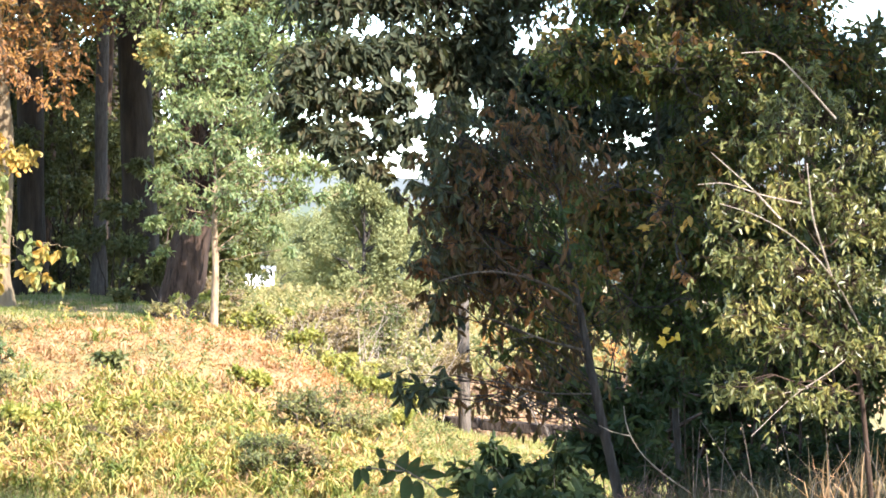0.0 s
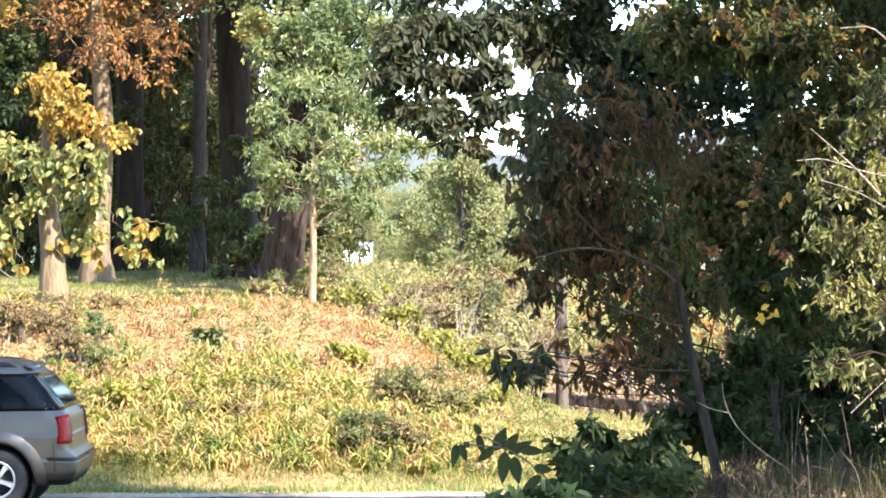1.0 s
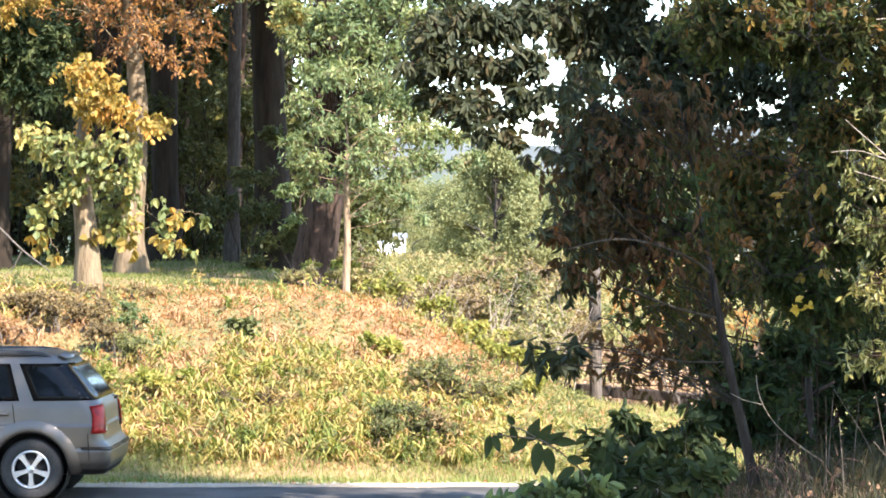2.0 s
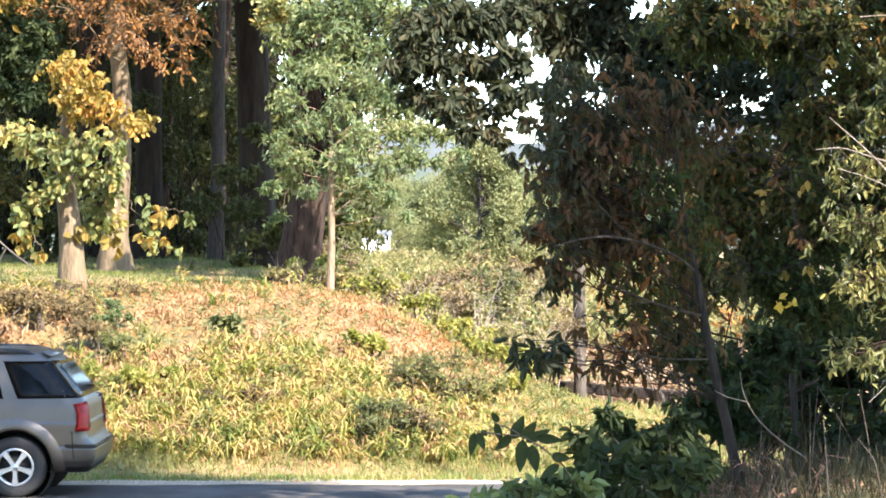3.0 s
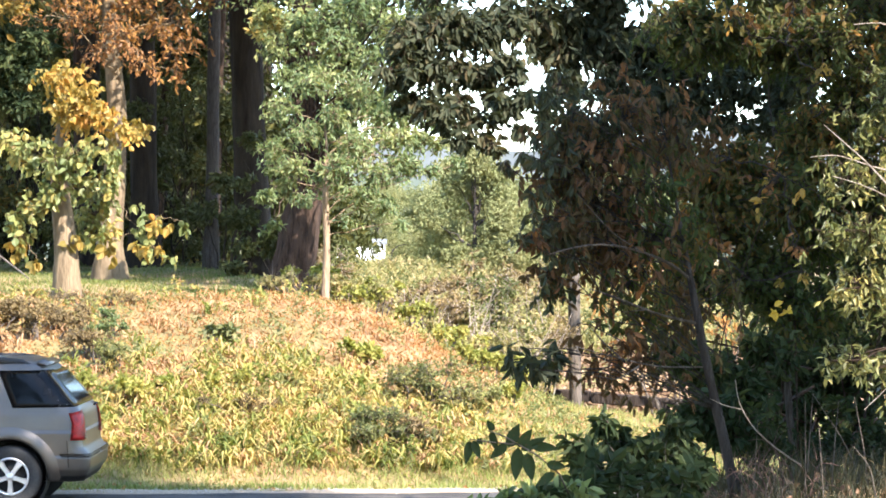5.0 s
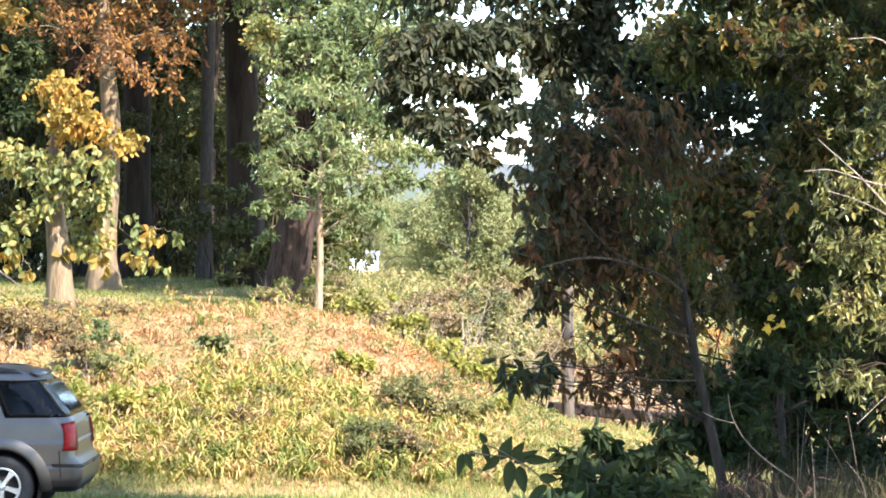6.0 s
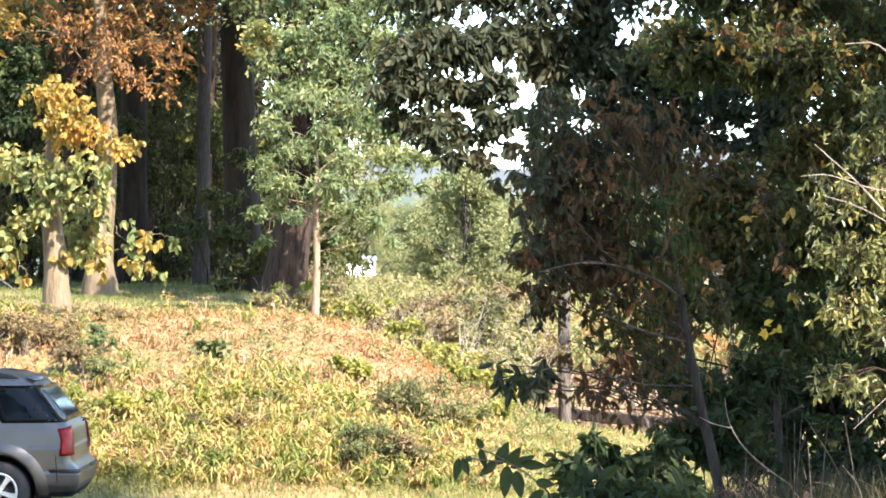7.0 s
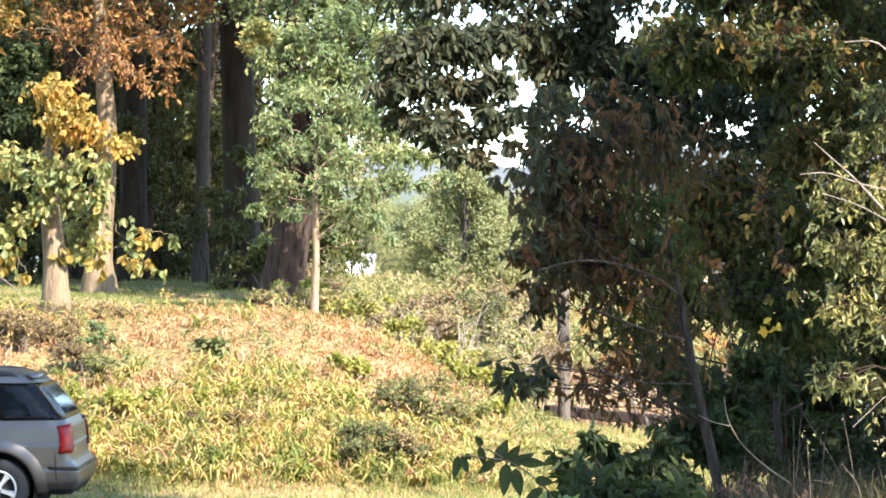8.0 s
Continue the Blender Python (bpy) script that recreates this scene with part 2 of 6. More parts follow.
def tube_data(pts, radii, sides=8, rng=None, rough=0.0):
    """Verts and quads of one round, tapering tube along a line of points."""
    pts, n = np.asarray(pts, float), len(pts)
    tang = unit(np.gradient(pts, axis=0))
    d = pts[-1] - pts[0]
    ref = np.array([[0.94, 0.34, 0.0]] if abs(d[2]) > 0.6 * np.linalg.norm(d) else [[0, 0, 1.0]])
    a = unit(np.cross(tang, ref))
    b = np.cross(tang, a)
    ang = np.linspace(0, 2 * np.pi, sides, endpoint=False)
    r = np.asarray(radii, float)[:, None] * np.ones((n, sides))
    if rough and rng is not None:
        r = r * (1 + rough * rng.standard_normal((n, sides)) + rough * 1.5 * np.cos(ang * 5 + 1)[None])
    v = pts[:, None] + r[..., None] * (np.cos(ang)[None, :, None] * a[:, None] + np.sin(ang)[None, :, None] * b[:, None])
    i = np.arange(n - 1)[:, None] * sides
    j = np.arange(sides)[None]
    q = np.stack([i + j, i + (j + 1) % sides, i + sides + (j + 1) % sides, i + sides + j], -1).reshape(-1, 4)
    return v.reshape(-1, 3), q


def curve_line(a, b, sag, rng, n=8, wob=0.03):
    """A bent line from a to b, as wood grows."""
    a, b = np.asarray(a, float), np.asarray(b, float)
    s = np.linspace(0, 1, n)[:, None]
    d = np.linalg.norm(b - a)
    p = a + (b - a) * s
    p[:, 2] += (4 * s * (1 - s))[:, 0] * sag * d
    w = rng.standard_normal((n, 3)) * wob * d
    w[0] = w[-1] = 0
    return p + w


def leaves_data(base, way, up, length, width, fold=0.18, curl=0.12, simple=False):
    """Pointed, folded and curled leaves: two quads each, or one for far leaves."""
    n = len(base)
    way, side = unit(way), unit(np.cross(way, up))
    nor = np.cross(side, way)
    L, W = np.broadcast_to(length, n)[:, None], np.broadcast_to(width, n)[:, None]
    if simple:
        v = np.stack([base, base + way * L * 0.5 + side * W * 0.5 + nor * W * fold, base + way * L - nor * L * curl, base + way * L * 0.5 - side * W * 0.5 + nor * W * fold], 1)
        return v.reshape(-1, 3), np.arange(n * 4).reshape(n, 4)
    v = np.empty((n, 6, 3))
    v[:, 0] = base
    v[:, 1] = base + way * L * 0.28 + side * W * 0.42 + nor * W * fold
    v[:, 2] = base + way * L * 0.66 + side * W * 0.40 + nor * (W * fold - L * curl * 0.4)
    v[:, 3] = base + way * L - nor * L * curl
    v[:, 4] = base + way * L * 0.66 - side * W * 0.40 + nor * (W * fold - L * curl * 0.4)
    v[:, 5] = base + way * L * 0.28 - side * W * 0.42 + nor * W * fold
    k = np.arange(n)[:, None] * 6
    q = np.concatenate([k + [0, 1, 2, 3], k + [0, 3, 4, 5]], 0)
    return v.reshape(-1, 3), q


def sprays(rng, clumps, twigs, per_twig, leaf, aspect=0.45, droop=0.4, spread=1.0, loose=1.0, flat=0.75, up_bias=0.7, simple=False):
    """Leafy twigs round the middles of clumps. clumps: (x, y, z, radius). twigs: how many in a clump of radius 1 part."""
    c = np.asarray(clumps, float)
    share = (c[:, 3] / c[:, 3].mean()) ** 1.6
    idx = np.repeat(np.arange(len(c)), np.maximum(1, (twigs * share).astype(int)))
    n = len(idx)
    d = unit(rng.standard_normal((n, 3)) * [1, 1, flat])
    R = c[idx, 3:4]
    start = c[idx, :3] + rng.standard_normal((n, 3)) * [1, 1, flat] * R * 0.40 * loose
    end = start + (unit(d + rng.standard_normal((n, 3)) * 0.5)) * R * rng.uniform(0.2, 0.6, (n, 1)) * spread
    end[:, 2] -= droop * 0.35 * R[:, 0]
    s = (np.arange(per_twig) + 0.6) / per_twig
    pos = start[:, None] + (end - start)[:, None] * s[None, :, None]
    pos[..., 2] += (s * (1 - s) * 0.5)[None] * R
    tw = unit(end - start)[:, None]
    way = unit(tw * 0.5 + rng.standard_normal((n, per_twig, 3)) * 0.75 + np.array([0, 0, -droop]))
    up = unit(rng.standard_normal((n, per_twig, 3)) + np.array([0, 0, up_bias]))
    m = n * per_twig
    ln = leaf * rng.uniform(0.6, 1.2, m)
    lv = leaves_data(pos.reshape(m, 3), way.reshape(m, 3), up.reshape(m, 3), ln, ln * aspect * rng.uniform(0.8, 1.15, m),
                     rng.uniform(0.05, 0.3, m)[:, None], rng.uniform(0.0, 0.25, m)[:, None], simple)
    return lv, (np.concatenate([c[idx, :3], start]), np.concatenate([start, end]))


def twig_data(start, end, r):
    """Thin three-sided twigs, all in one mesh."""
    n = len(start)
    t = unit(end - start)
    a = unit(np.cross(t, [0.3, 0.2, 1.0]))
    b = np.cross(t, a)
    v = np.empty((n, 2, 3, 3))
    for i, (p, k) in enumerate(((start, 1.0), (end, 0.4))):
        for j in range(3):
            g = j * 2.094
            v[:, i, j] = p + (a * math.cos(g) + b * math.sin(g)) * r * k
    o = np.arange(n)[:, None] * 6
    q = np.concatenate([o + [j, (j + 1) % 3, 3 + (j + 1) % 3, 3 + j] for j in range(3)], 0)
    return v.reshape(-1, 3), q


def spray(start, end, r0, r1, n):
    """Leaf clumps strung along one side branch, from its inner to its outer end."""
    return [tuple(np.array(start) * (1 - k) + np.array(end) * k + [0, 0, 0.05 * math.sin(math.pi * k)]) + (r0 + (r1 - r0) * k,) for k in np.linspace(0, 1, n)]


def tree(name, label, trunk, radii, clumps, leaf_mat, bark, seed, twigs=60, per_twig=6, leaf=0.1, aspect=0.45, droop=0.4,
         limb_r=0.05, twig_r=0.004, sides=12, rough=0.03, sag=0.05, category="tree", group="", loose=1.0, limbs=True, more=(), flat=0.75, simple=False, low=0.25, chain=False):
    """A tree: tapered trunk with root flare, a limb to each clump, leafy twigs. more: (material, clumps, twigs, name[, leaf length]) of other leaf colours."""
    rng = np.random.default_rng(seed)
    base = np.asarray(trunk[0], float)
    top = root(name, base, label, category, group)
    o = base
    knots, tr = np.asarray(trunk, float), np.linspace(0, 1, len(trunk))
    s = np.linspace(0, 1, 22)
    line = np.stack([np.interp(s, tr, knots[:, i]) for i in range(3)], 1)
    line[1:-1] = (line[:-2] + 2 * line[1:-1] + line[2:]) / 4
    rad = np.interp(s, np.linspace(0, 1, len(radii)), radii)
    v, q = tube_data(line, rad, sides, rng, rough)
    piece("trunk", mesh_from("trunk", v - o, q, bark), top)
    sets = [(leaf_mat, clumps, twigs, "crown"), *more]
    joints = [(line[i], rad[i]) for i in range(9, 21, 3)]
    for mat, cl, tw, cname, *big in sets:
        if limbs and chain:       # each limb forks off the nearest wood that is already there
            for c in sorted(cl, key=lambda k: np.linalg.norm(np.asarray(k[:3]) - line[14])):
                c = np.asarray(c, float)
                p0, r1 = min(joints, key=lambda j: np.linalg.norm(j[0] - c[:3]))
                d = np.linalg.norm(c[:3] - p0)
                if d < 0.1:
                    continue
                r0 = max(min(r1 * 0.8, limb_r * (0.5 + 0.5 * d)), twig_r * 1.5)
                p = curve_line(p0, c[:3], sag, rng, 8, 0.04)
                lv, lq = tube_data(p, np.linspace(r0, r0 * 0.6, 8), 6)
                piece("limb", mesh_from("limb", lv - o, lq, bark), top)
                joints.append((c[:3], r0 * 0.6))
                joints.append((p[4], r0 * 0.8))
        elif limbs:
            for c in cl:
                c = np.asarray(c, float)
                h = np.clip((c[2] - 0.5 * abs(np.hypot(c[0] - base[0], c[1] - base[1])) - base[2]) / max(line[-1, 2] - base[2], 0.1), low, 0.97)
                k = int(h * 21)
                d = np.linalg.norm(c[:3] - line[k])
                if d < 0.15:
                    continue
                r0 = min(rad[k] * 0.75, limb_r * (0.5 + 0.25 * d))
                p = curve_line(line[k], c[:3], sag, rng, 8, 0.025)
                lv, lq = tube_data(p, np.linspace(r0, twig_r * 1.4, 8), 6)
                piece("limb", mesh_from("limb", lv - o, lq, bark), top)
        lv, tw_ends = sprays(rng, cl, tw, per_twig, big[0] if big else leaf, aspect, droop, 1.0, loose, flat, 0.7, simple or bool(big) and big[0] > 0.19)
        crown = piece(cname, mesh_from(cname, lv[0] - o, lv[1], mat, False), top)
        if twig_r > 0 and not big:
            a, b = tw_ends
            tv, tq = twig_data(a, b, twig_r)
            tagged(piece("twig_work", mesh_from("twig_work", tv - o, tq, bark), crown), kind="stuff")
    return top


def blades_data(rng, base, length, width, lean=0.5, nod=0.3, short=False):
    """Bent grass blades: two quads each, or one for short grass."""
    n = len(base)
    a = rng.uniform(0, 2 * np.pi, n)
    out = np.stack([np.cos(a), np.sin(a), np.zeros(n)], 1)
    side = np.stack([-np.sin(a + rng.uniform(-1.2, 1.2, n)), np.cos(a), np.zeros(n)], 1)
    L, W = np.broadcast_to(length, n)[:, None], np.broadcast_to(width, n)[:, None]
    k = rng.uniform(0.1, 1.0, (n, 1)) * lean
    m = base + np.array([0, 0, 1.0]) * L * 0.55 + out * L * 0.35 * k
    t = m + np.array([0, 0, 1.0]) * L * (0.45 - nod * k) + out * L * (0.35 + 0.4 * k) * k
    if short:
        v = np.stack([base - side * W * 0.5, base + side * W * 0.5, t + side * W * 0.12, t - side * W * 0.12], 1)
        return v.reshape(-1, 3), np.arange(n * 4).reshape(n, 4)
    v = np.empty((n, 6, 3))
    v[:, 0], v[:, 1] = base - side * W * 0.4, base + side * W * 0.4
    v[:, 2], v[:, 3] = m + side * W * 0.5, m - side * W * 0.5
    v[:, 4], v[:, 5] = t + side * W * 0.08, t - side * W * 0.08
    o = np.arange(n)[:, None] * 6
    return v.reshape(-1, 3), np.concatenate([o + [0, 1, 2, 3], o + [3, 2, 4, 5]], 0)


def tufts_data(rng, centres, blades, lo, hi, w, spread=0.05, downhill=0.35):
    """Tufts of broad blades that rise, arch over and hang: three quads a blade."""
    base = np.repeat(centres, blades, 0)
    n = len(base)
    base = base + rng.normal(0, 1, (n, 3)) * [spread, spread, 0]
    a = rng.uniform(0, 2 * np.pi, n)
    out = np.stack([np.cos(a), np.sin(a) - downhill, np.zeros(n)], 1)
    size = np.repeat(rng.uniform(0.7, 1.15, len(centres)), blades)
    L = (rng.uniform(lo, hi, n) * size)[:, None]
    W = rng.uniform(w * 0.6, w * 1.25, (n, 1))
    side = unit(np.stack([-out[:, 1], out[:, 0], rng.normal(0, 0.5, n)], 1))
    rise, drop = rng.uniform(0.3, 0.75, (n, 1)), rng.uniform(0.05, 0.5, (n, 1))
    up = np.array([0, 0, 1.0])
    pts = [base, base + up * L * rise * 0.7 + out * L * 0.14, base + up * L * rise + out * L * 0.42, base + up * L * (rise - drop) + out * L * 0.78]
    v = np.empty((n, 8, 3))
    for i, (p, k) in enumerate(zip(pts, (0.3, 0.5, 0.42, 0.06))):
        v[:, 2 * i], v[:, 2 * i + 1] = p - side * W * k, p + side * W * k
    o = np.arange(n)[:, None] * 8
    return v.reshape(-1, 3), np.concatenate([o + [j, j + 1, j + 3, j + 2] for j in (0, 2, 4)], 0)


# ---------------------------------------------------------------- ground
def ease(a, b, x):
    t = np.clip((np.asarray(x, float) - a) / (b - a), 0, 1)
    return t * t * (3 - 2 * t)


def height(x, y):
    """The lie of the land: near bank, road bed, mound with its lawn, hollow behind it, rising field."""
    x, y = np.asarray(x, float), np.asarray(y, float)
    near = 1.45 * (1 - ease(9, 26, y)) + 0.62 * ease(0.3, 1.8, x) * ease(5, 9, y) * (1 - ease(14, 20, y))
    up = np.sin(np.pi / 2 * np.clip((y - 32.9) / 9.6, 0, 1)) ** 0.9
    mound = 2.3 * (1 - ease(-2.3, 3.65, x)) * up * (1 - ease(44, 50, y) * ease(-3.6, -0.8, x))
    mound = (mound + 0.035 * np.clip(y - 42, 0, 14) * (1 - ease(-4, -2, x))) * (1 - ease(78, 100, y))
    field = 0.25 * ease(44, 50, y) * (1 - ease(0.5, 1.6, x)) + 1.5 * ease(56, 105, y)
    litter = 0.75 * ease(49.3, 54.5, y) * ease(0.5, 2.2, x) * (1 - ease(60, 75, y))
    lumps = 0.05 * np.sin(x * 1.3 + np.sin(y * 0.7)) * np.sin(y * 0.9 + 1) * ease(33, 36, y) * (1 - ease(80, 200, y))
    return near + np.maximum(mound, field) + litter + lumps


def axis(lo, hi, step, far, growth=1.25):
    mid = np.arange(lo, hi + step, step)
    d, ends = step, [[], []]
    for k, (edge, sign) in enumerate(((lo, -1), (hi, 1))):
        p, d = edge, step
        while abs(p - edge) < far:
            d *= growth
            p += sign * d
            ends[k].append(p)
    return np.concatenate([ends[0][::-1], mid, ends[1]])


gx, gy = axis(-14, 14, 0.3, 2500), axis(4, 72, 0.3, 2500)
GX, GY = np.meshgrid(gx, gy, indexing="ij")
gv = np.stack([GX, GY, height(GX, GY)], -1).reshape(-1, 3)
gi = (np.arange(len(gx) - 1)[:, None] * len(gy) + np.arange(len(gy) - 1)[None])[..., None]
gq = (gi + np.array([0, len(gy), len(gy) + 1, 1])).reshape(-1, 4)
tagged(new("ground", mesh_from("ground", gv, gq, M_GROUND)), "uneven grassy earth with thatch and dry leaves", "ground", kind="structure")


def strip(name, x0, x1, edge_a, edge_b, z, mat, step=0.25, rows=6):
    xs = np.arange(x0, x1 + step, step)
    s = np.linspace(0, 1, rows)[None]
    a, b = edge_a(xs)[:, None], edge_b(xs)[:, None]
    Y = a + (b - a) * s
    X = np.repeat(xs[:, None], rows, 1)
    Z = np.maximum(height(X, Y), 0) * 0 + z + 0.02 * np.sin(np.pi * s) + np.zeros_like(X)
    v = np.stack([X, Y, Z], -1).reshape(-1, 3)
    i = (np.arange(len(xs) - 1)[:, None] * rows + np.arange(rows - 1)[None])[..., None]
    return new(name, mesh_from(name, v, (i + np.array([0, rows, rows + 1, 1])).reshape(-1, 4), mat))


def road_edge(x):
    return 31.62 + 0.05 * np.sin(x * 2.1) + 0.03 * np.sin(x * 7.3 + 1)


def shoulder_edge(x):
    return 32.2 + 0.14 * np.sin(x * 1.7 + 2) + 0.09 * np.sin(x * 4.1) + 0.04 * np.sin(x * 11.3)


tagged(strip("road", -60, 60, lambda x: 26.6 + 0 * x, road_edge, 0.03, M_ASPHALT), "grey worn asphalt road lane", "road", kind="structure")
tagged(strip("gravel_shoulder", -60, 60, lambda x: road_edge(x) - 0.06, shoulder_edge, 0.022, M_GRAVEL), "pale gravel shoulder beside the road", "shoulder", kind="structure")

GRNG = np.random.default_rng(11)


def scatter(n, x0, x1, y0, y1, keep=None):
    x, y = GRNG.uniform(x0, x1, n), GRNG.uniform(y0, y1, n)
    if keep is not None:
        k = GRNG.random(n) < keep(x, y)
        x, y = x[k], y[k]
    return np.stack([x, y, height(x, y) - 0.01], 1)


def patchy(x, y, scale, seed):
    """Soft patches from 0 to 1."""
    return 0.5 + 0.25 * (np.sin(x * scale + seed) + np.sin(y * scale * 1.3 + seed * 2) * np.cos(x * scale * 0.6 - seed))


def grass(name, label, base, lo, hi, w, mat, lean=0.6, nod=0.3, kind="stuff"):
    n = len(base)
    v, q = blades_data(GRNG, base, GRNG.uniform(lo, hi, n), GRNG.uniform(w * 0.6, w * 1.3, n), lean, nod, hi < 0.21)
    return tagged(new(name, mesh_from(name, v, q, mat, False)), label, "grass", kind=kind)


def tufts(name, label, centres, blades, lo, hi, w, mat, spread=0.05):
    v, q = tufts_data(GRNG, centres, blades, lo, hi, w, spread)
    return tagged(new(name, mesh_from(name, v, q, mat, False)), label, "grass", kind="stuff")


def rust_zone(x, y):
    """The bare, leaf-strewn top of the slope, with a ragged lower edge."""
    return ease(35.6, 38.0, y - 0.16 * x - 1.6 * (patchy(x, y, 0.9, 4) - 0.5)) * (1 - ease(41.8, 42.7, y)) * ease(-8.5, -6, x) * (1 - ease(0.3, 1.7, x))


def flank(x):
    return 1 - 0.94 * ease(0.1, 1.4, x)


grass("meadow_grass", "short yellow-green grass under the tufts of the slope",
      scatter(60000, -9, 4.2, 33.05, 43.5, lambda x, y: (1 - 0.9 * rust_zone(x, y)) * ease(33.0, 33.5, y + 0.2 * patchy(x, y, 2.3, 1)) * (1 - ease(40.8, 41.6, y) * (1 - ease(-2.2, -1.2, x))) * (0.45 + 0.6 * patchy(x, y, 1.1, 3)) * flank(x)),
      0.06, 0.19, 0.026, M_GRASS, 1.8, 0.7)
tufts("arching_grass", "tufts of broad arching yellow-green blades on the slope",
      scatter(4700, -9, 3.4, 33.35, 41.5, lambda x, y: (1 - 0.95 * rust_zone(x, y)) * (1 - 0.75 * ease(34.5, 38.5, y)) * (0.1 + 1.0 * patchy(x, y, 1.4, 5)) * flank(x)),
      16, 0.18, 0.46, 0.027, M_GRASS_GREEN)
tufts("dry_grass", "withered tan and pinkish grass tufts on the mound",
      scatter(5200, -9, 3.6, 33.5, 42.4, lambda x, y: (0.12 + 0.9 * patchy(x, y, 1.7, 8) ** 2) * (0.6 + 0.4 * ease(34.5, 36.5, y)) * (1 - 0.82 * rust_zone(x, y)) * (1 - ease(41.0, 42.3, y)) * flank(x)),
      11, 0.12, 0.34, 0.027, M_GRASS_DRY, 0.07)
grass("rust_stubble", "rust-coloured stubble near the mound's crest",
      scatter(60000, -9, 1.8, 35.4, 42.9, lambda x, y: rust_zone(x, y)), 0.025, 0.075, 0.026, M_GRASS_RED, 2.6, 0.6)
grass("verge_grass", "short mown grass beside the road", scatter(42000, -9, 6, 31.75, 33.9, lambda x, y: (0.04 + 0.96 * ease(31.9, 32.5, y + 0.25 * np.sin(x * 2.7) * np.sin(x * 0.9))) * (0.65 + 0.35 * patchy(x, y, 2.6, 7))), 0.05, 0.15, 0.016, M_VERGE, 1.1, 0.5)
grass("verge_flat_grass", "short pale grass on the flat behind the verge",
      scatter(20000, 0.2, 7, 33.6, 47.8, lambda x, y: (1 - ease(46.5, 47.8, y)) * ease(0.2, 1.2, x)), 0.06, 0.20, 0.018, M_VERGE, 1.6)
grass("pale_flat_grass", "bleached beige grass on the mound's low flank",
      scatter(15000, 0.0, 6, 33.4, 46.5, lambda x, y: ease(0.0, 1.0, x) * (0.4 + 0.6 * patchy(x, y, 1.2, 9))), 0.08, 0.19, 0.02, M_GRASS_DRY, 2.0, 0.6)
grass("lawn", "mown lawn on top of the mound", scatter(50000, -12, -1.2, 41.2, 58, lambda x, y: (1 - ease(-2.4, -1.2, x)) * (1 - 0.5 * ease(46, 58, y))), 0.04, 0.10, 0.014, M_LAWN, 0.8)
grass("field_grass", "tall yellow and tan field plants behind the mound", scatter(16000, -9, 12, 53, 104, lambda x, y: ease(-4.5, -1.5, x) * (0.3 + 0.7 * patchy(x, y, 0.35, 5))), 0.35, 0.9, 0.045, M_FIELD, 1.4, 0.4)


def plant_cover(name, label, base, high, r, twigs, per, leaf, mat, seed, aspect=0.4, category="plants"):
    """Low leafy plants, too many to count."""
    rng = np.random.default_rng(seed)
    n = len(base)
    c = np.concatenate([base + np.array([0, 0, 1.0]) * rng.uniform(0.3, 1.0, (n, 1)) * high, rng.uniform(0.6, 1.3, (n, 1)) * r], 1)
    lv, tw = sprays(rng, c, twigs, per, leaf, aspect, 0.0, 1.0, 1.0, 0.9, 0.4, True)
    return tagged(new(name, mesh_from(name, lv[0], lv[1], mat, False)), label, category, kind="stuff")


plant_cover("field_plants", "bushy yellow-green and tan field plants", scatter(900, -9, 14, 53, 104, lambda x, y: ease(-4.5, -1.5, x)), 0.55, 0.5, 12, 5, 0.16, M_FIELD, 71)
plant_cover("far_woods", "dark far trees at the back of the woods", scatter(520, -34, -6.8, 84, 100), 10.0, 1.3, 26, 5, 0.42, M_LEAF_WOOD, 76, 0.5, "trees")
plant_cover("far_field_plants", "pale field plants near the shed", scatter(500, -12, 2, 104, 168), 0.5, 0.6, 10, 5, 0.26, M_FIELD, 74)
plant_cover("field_weeds", "green leafy weeds in the field", scatter(450, -9, 14, 54, 100, lambda x, y: ease(-4.5, -1.5, x)), 0.6, 0.45, 12, 5, 0.15, M_LEAF_BRUSH, 72)
plant_cover("slope_greens", "green leafy weeds scattered through the slope's grass", scatter(1500, -9, 3.4, 33.3, 41.5, lambda x, y: (1 - 0.8 * rust_zone(x, y)) * patchy(x, y, 2.1, 6)), 0.16, 0.14, 7, 4, 0.08, M_LEAF_WEED, 75, 0.45)
plant_cover("slope_weeds", "leafy yellow-green weeds among the grass", scatter(2000, -9, 4, 33.3, 42.6, lambda x, y: (1 - rust_zone(x, y)) * patchy(x, y, 1.5, 2) * flank(x)), 0.2, 0.16, 7, 4, 0.09, M_GRASS_GREEN, 73, 0.45)


def litter_leaves(name, label, pts, size, mat):
    n = len(pts)
    pts = pts + np.array([0, 0, 1.0]) * GRNG.uniform(0.02, 0.06, (n, 1))
    a = GRNG.uniform(0, 6.28, n)
    way = np.stack([np.cos(a), np.sin(a), GRNG.normal(0, 0.8, n)], 1)
    up = unit(GRNG.standard_normal((n, 3)) * 0.9 + np.array([0, -0.3, 1.0]))
    v, q = leaves_data(pts, way, up, GRNG.uniform(0.6, 1.3, n) * size, GRNG.uniform(0.5, 0.9, n) * size, 0.2, 0.25, True)
    return tagged(new(name, mesh_from(name, v, q, mat, False)), label, "fallen leaves", kind="stuff")


litter_leaves("fallen_leaves", "tan and orange fallen leaves on the mound", scatter(26000, -9, 3, 32.1, 44, lambda x, y: 0.05 + 0.18 * ease(33, 34, y) + 0.2 * rust_zone(x, y)), 0.062, M_FALLEN)
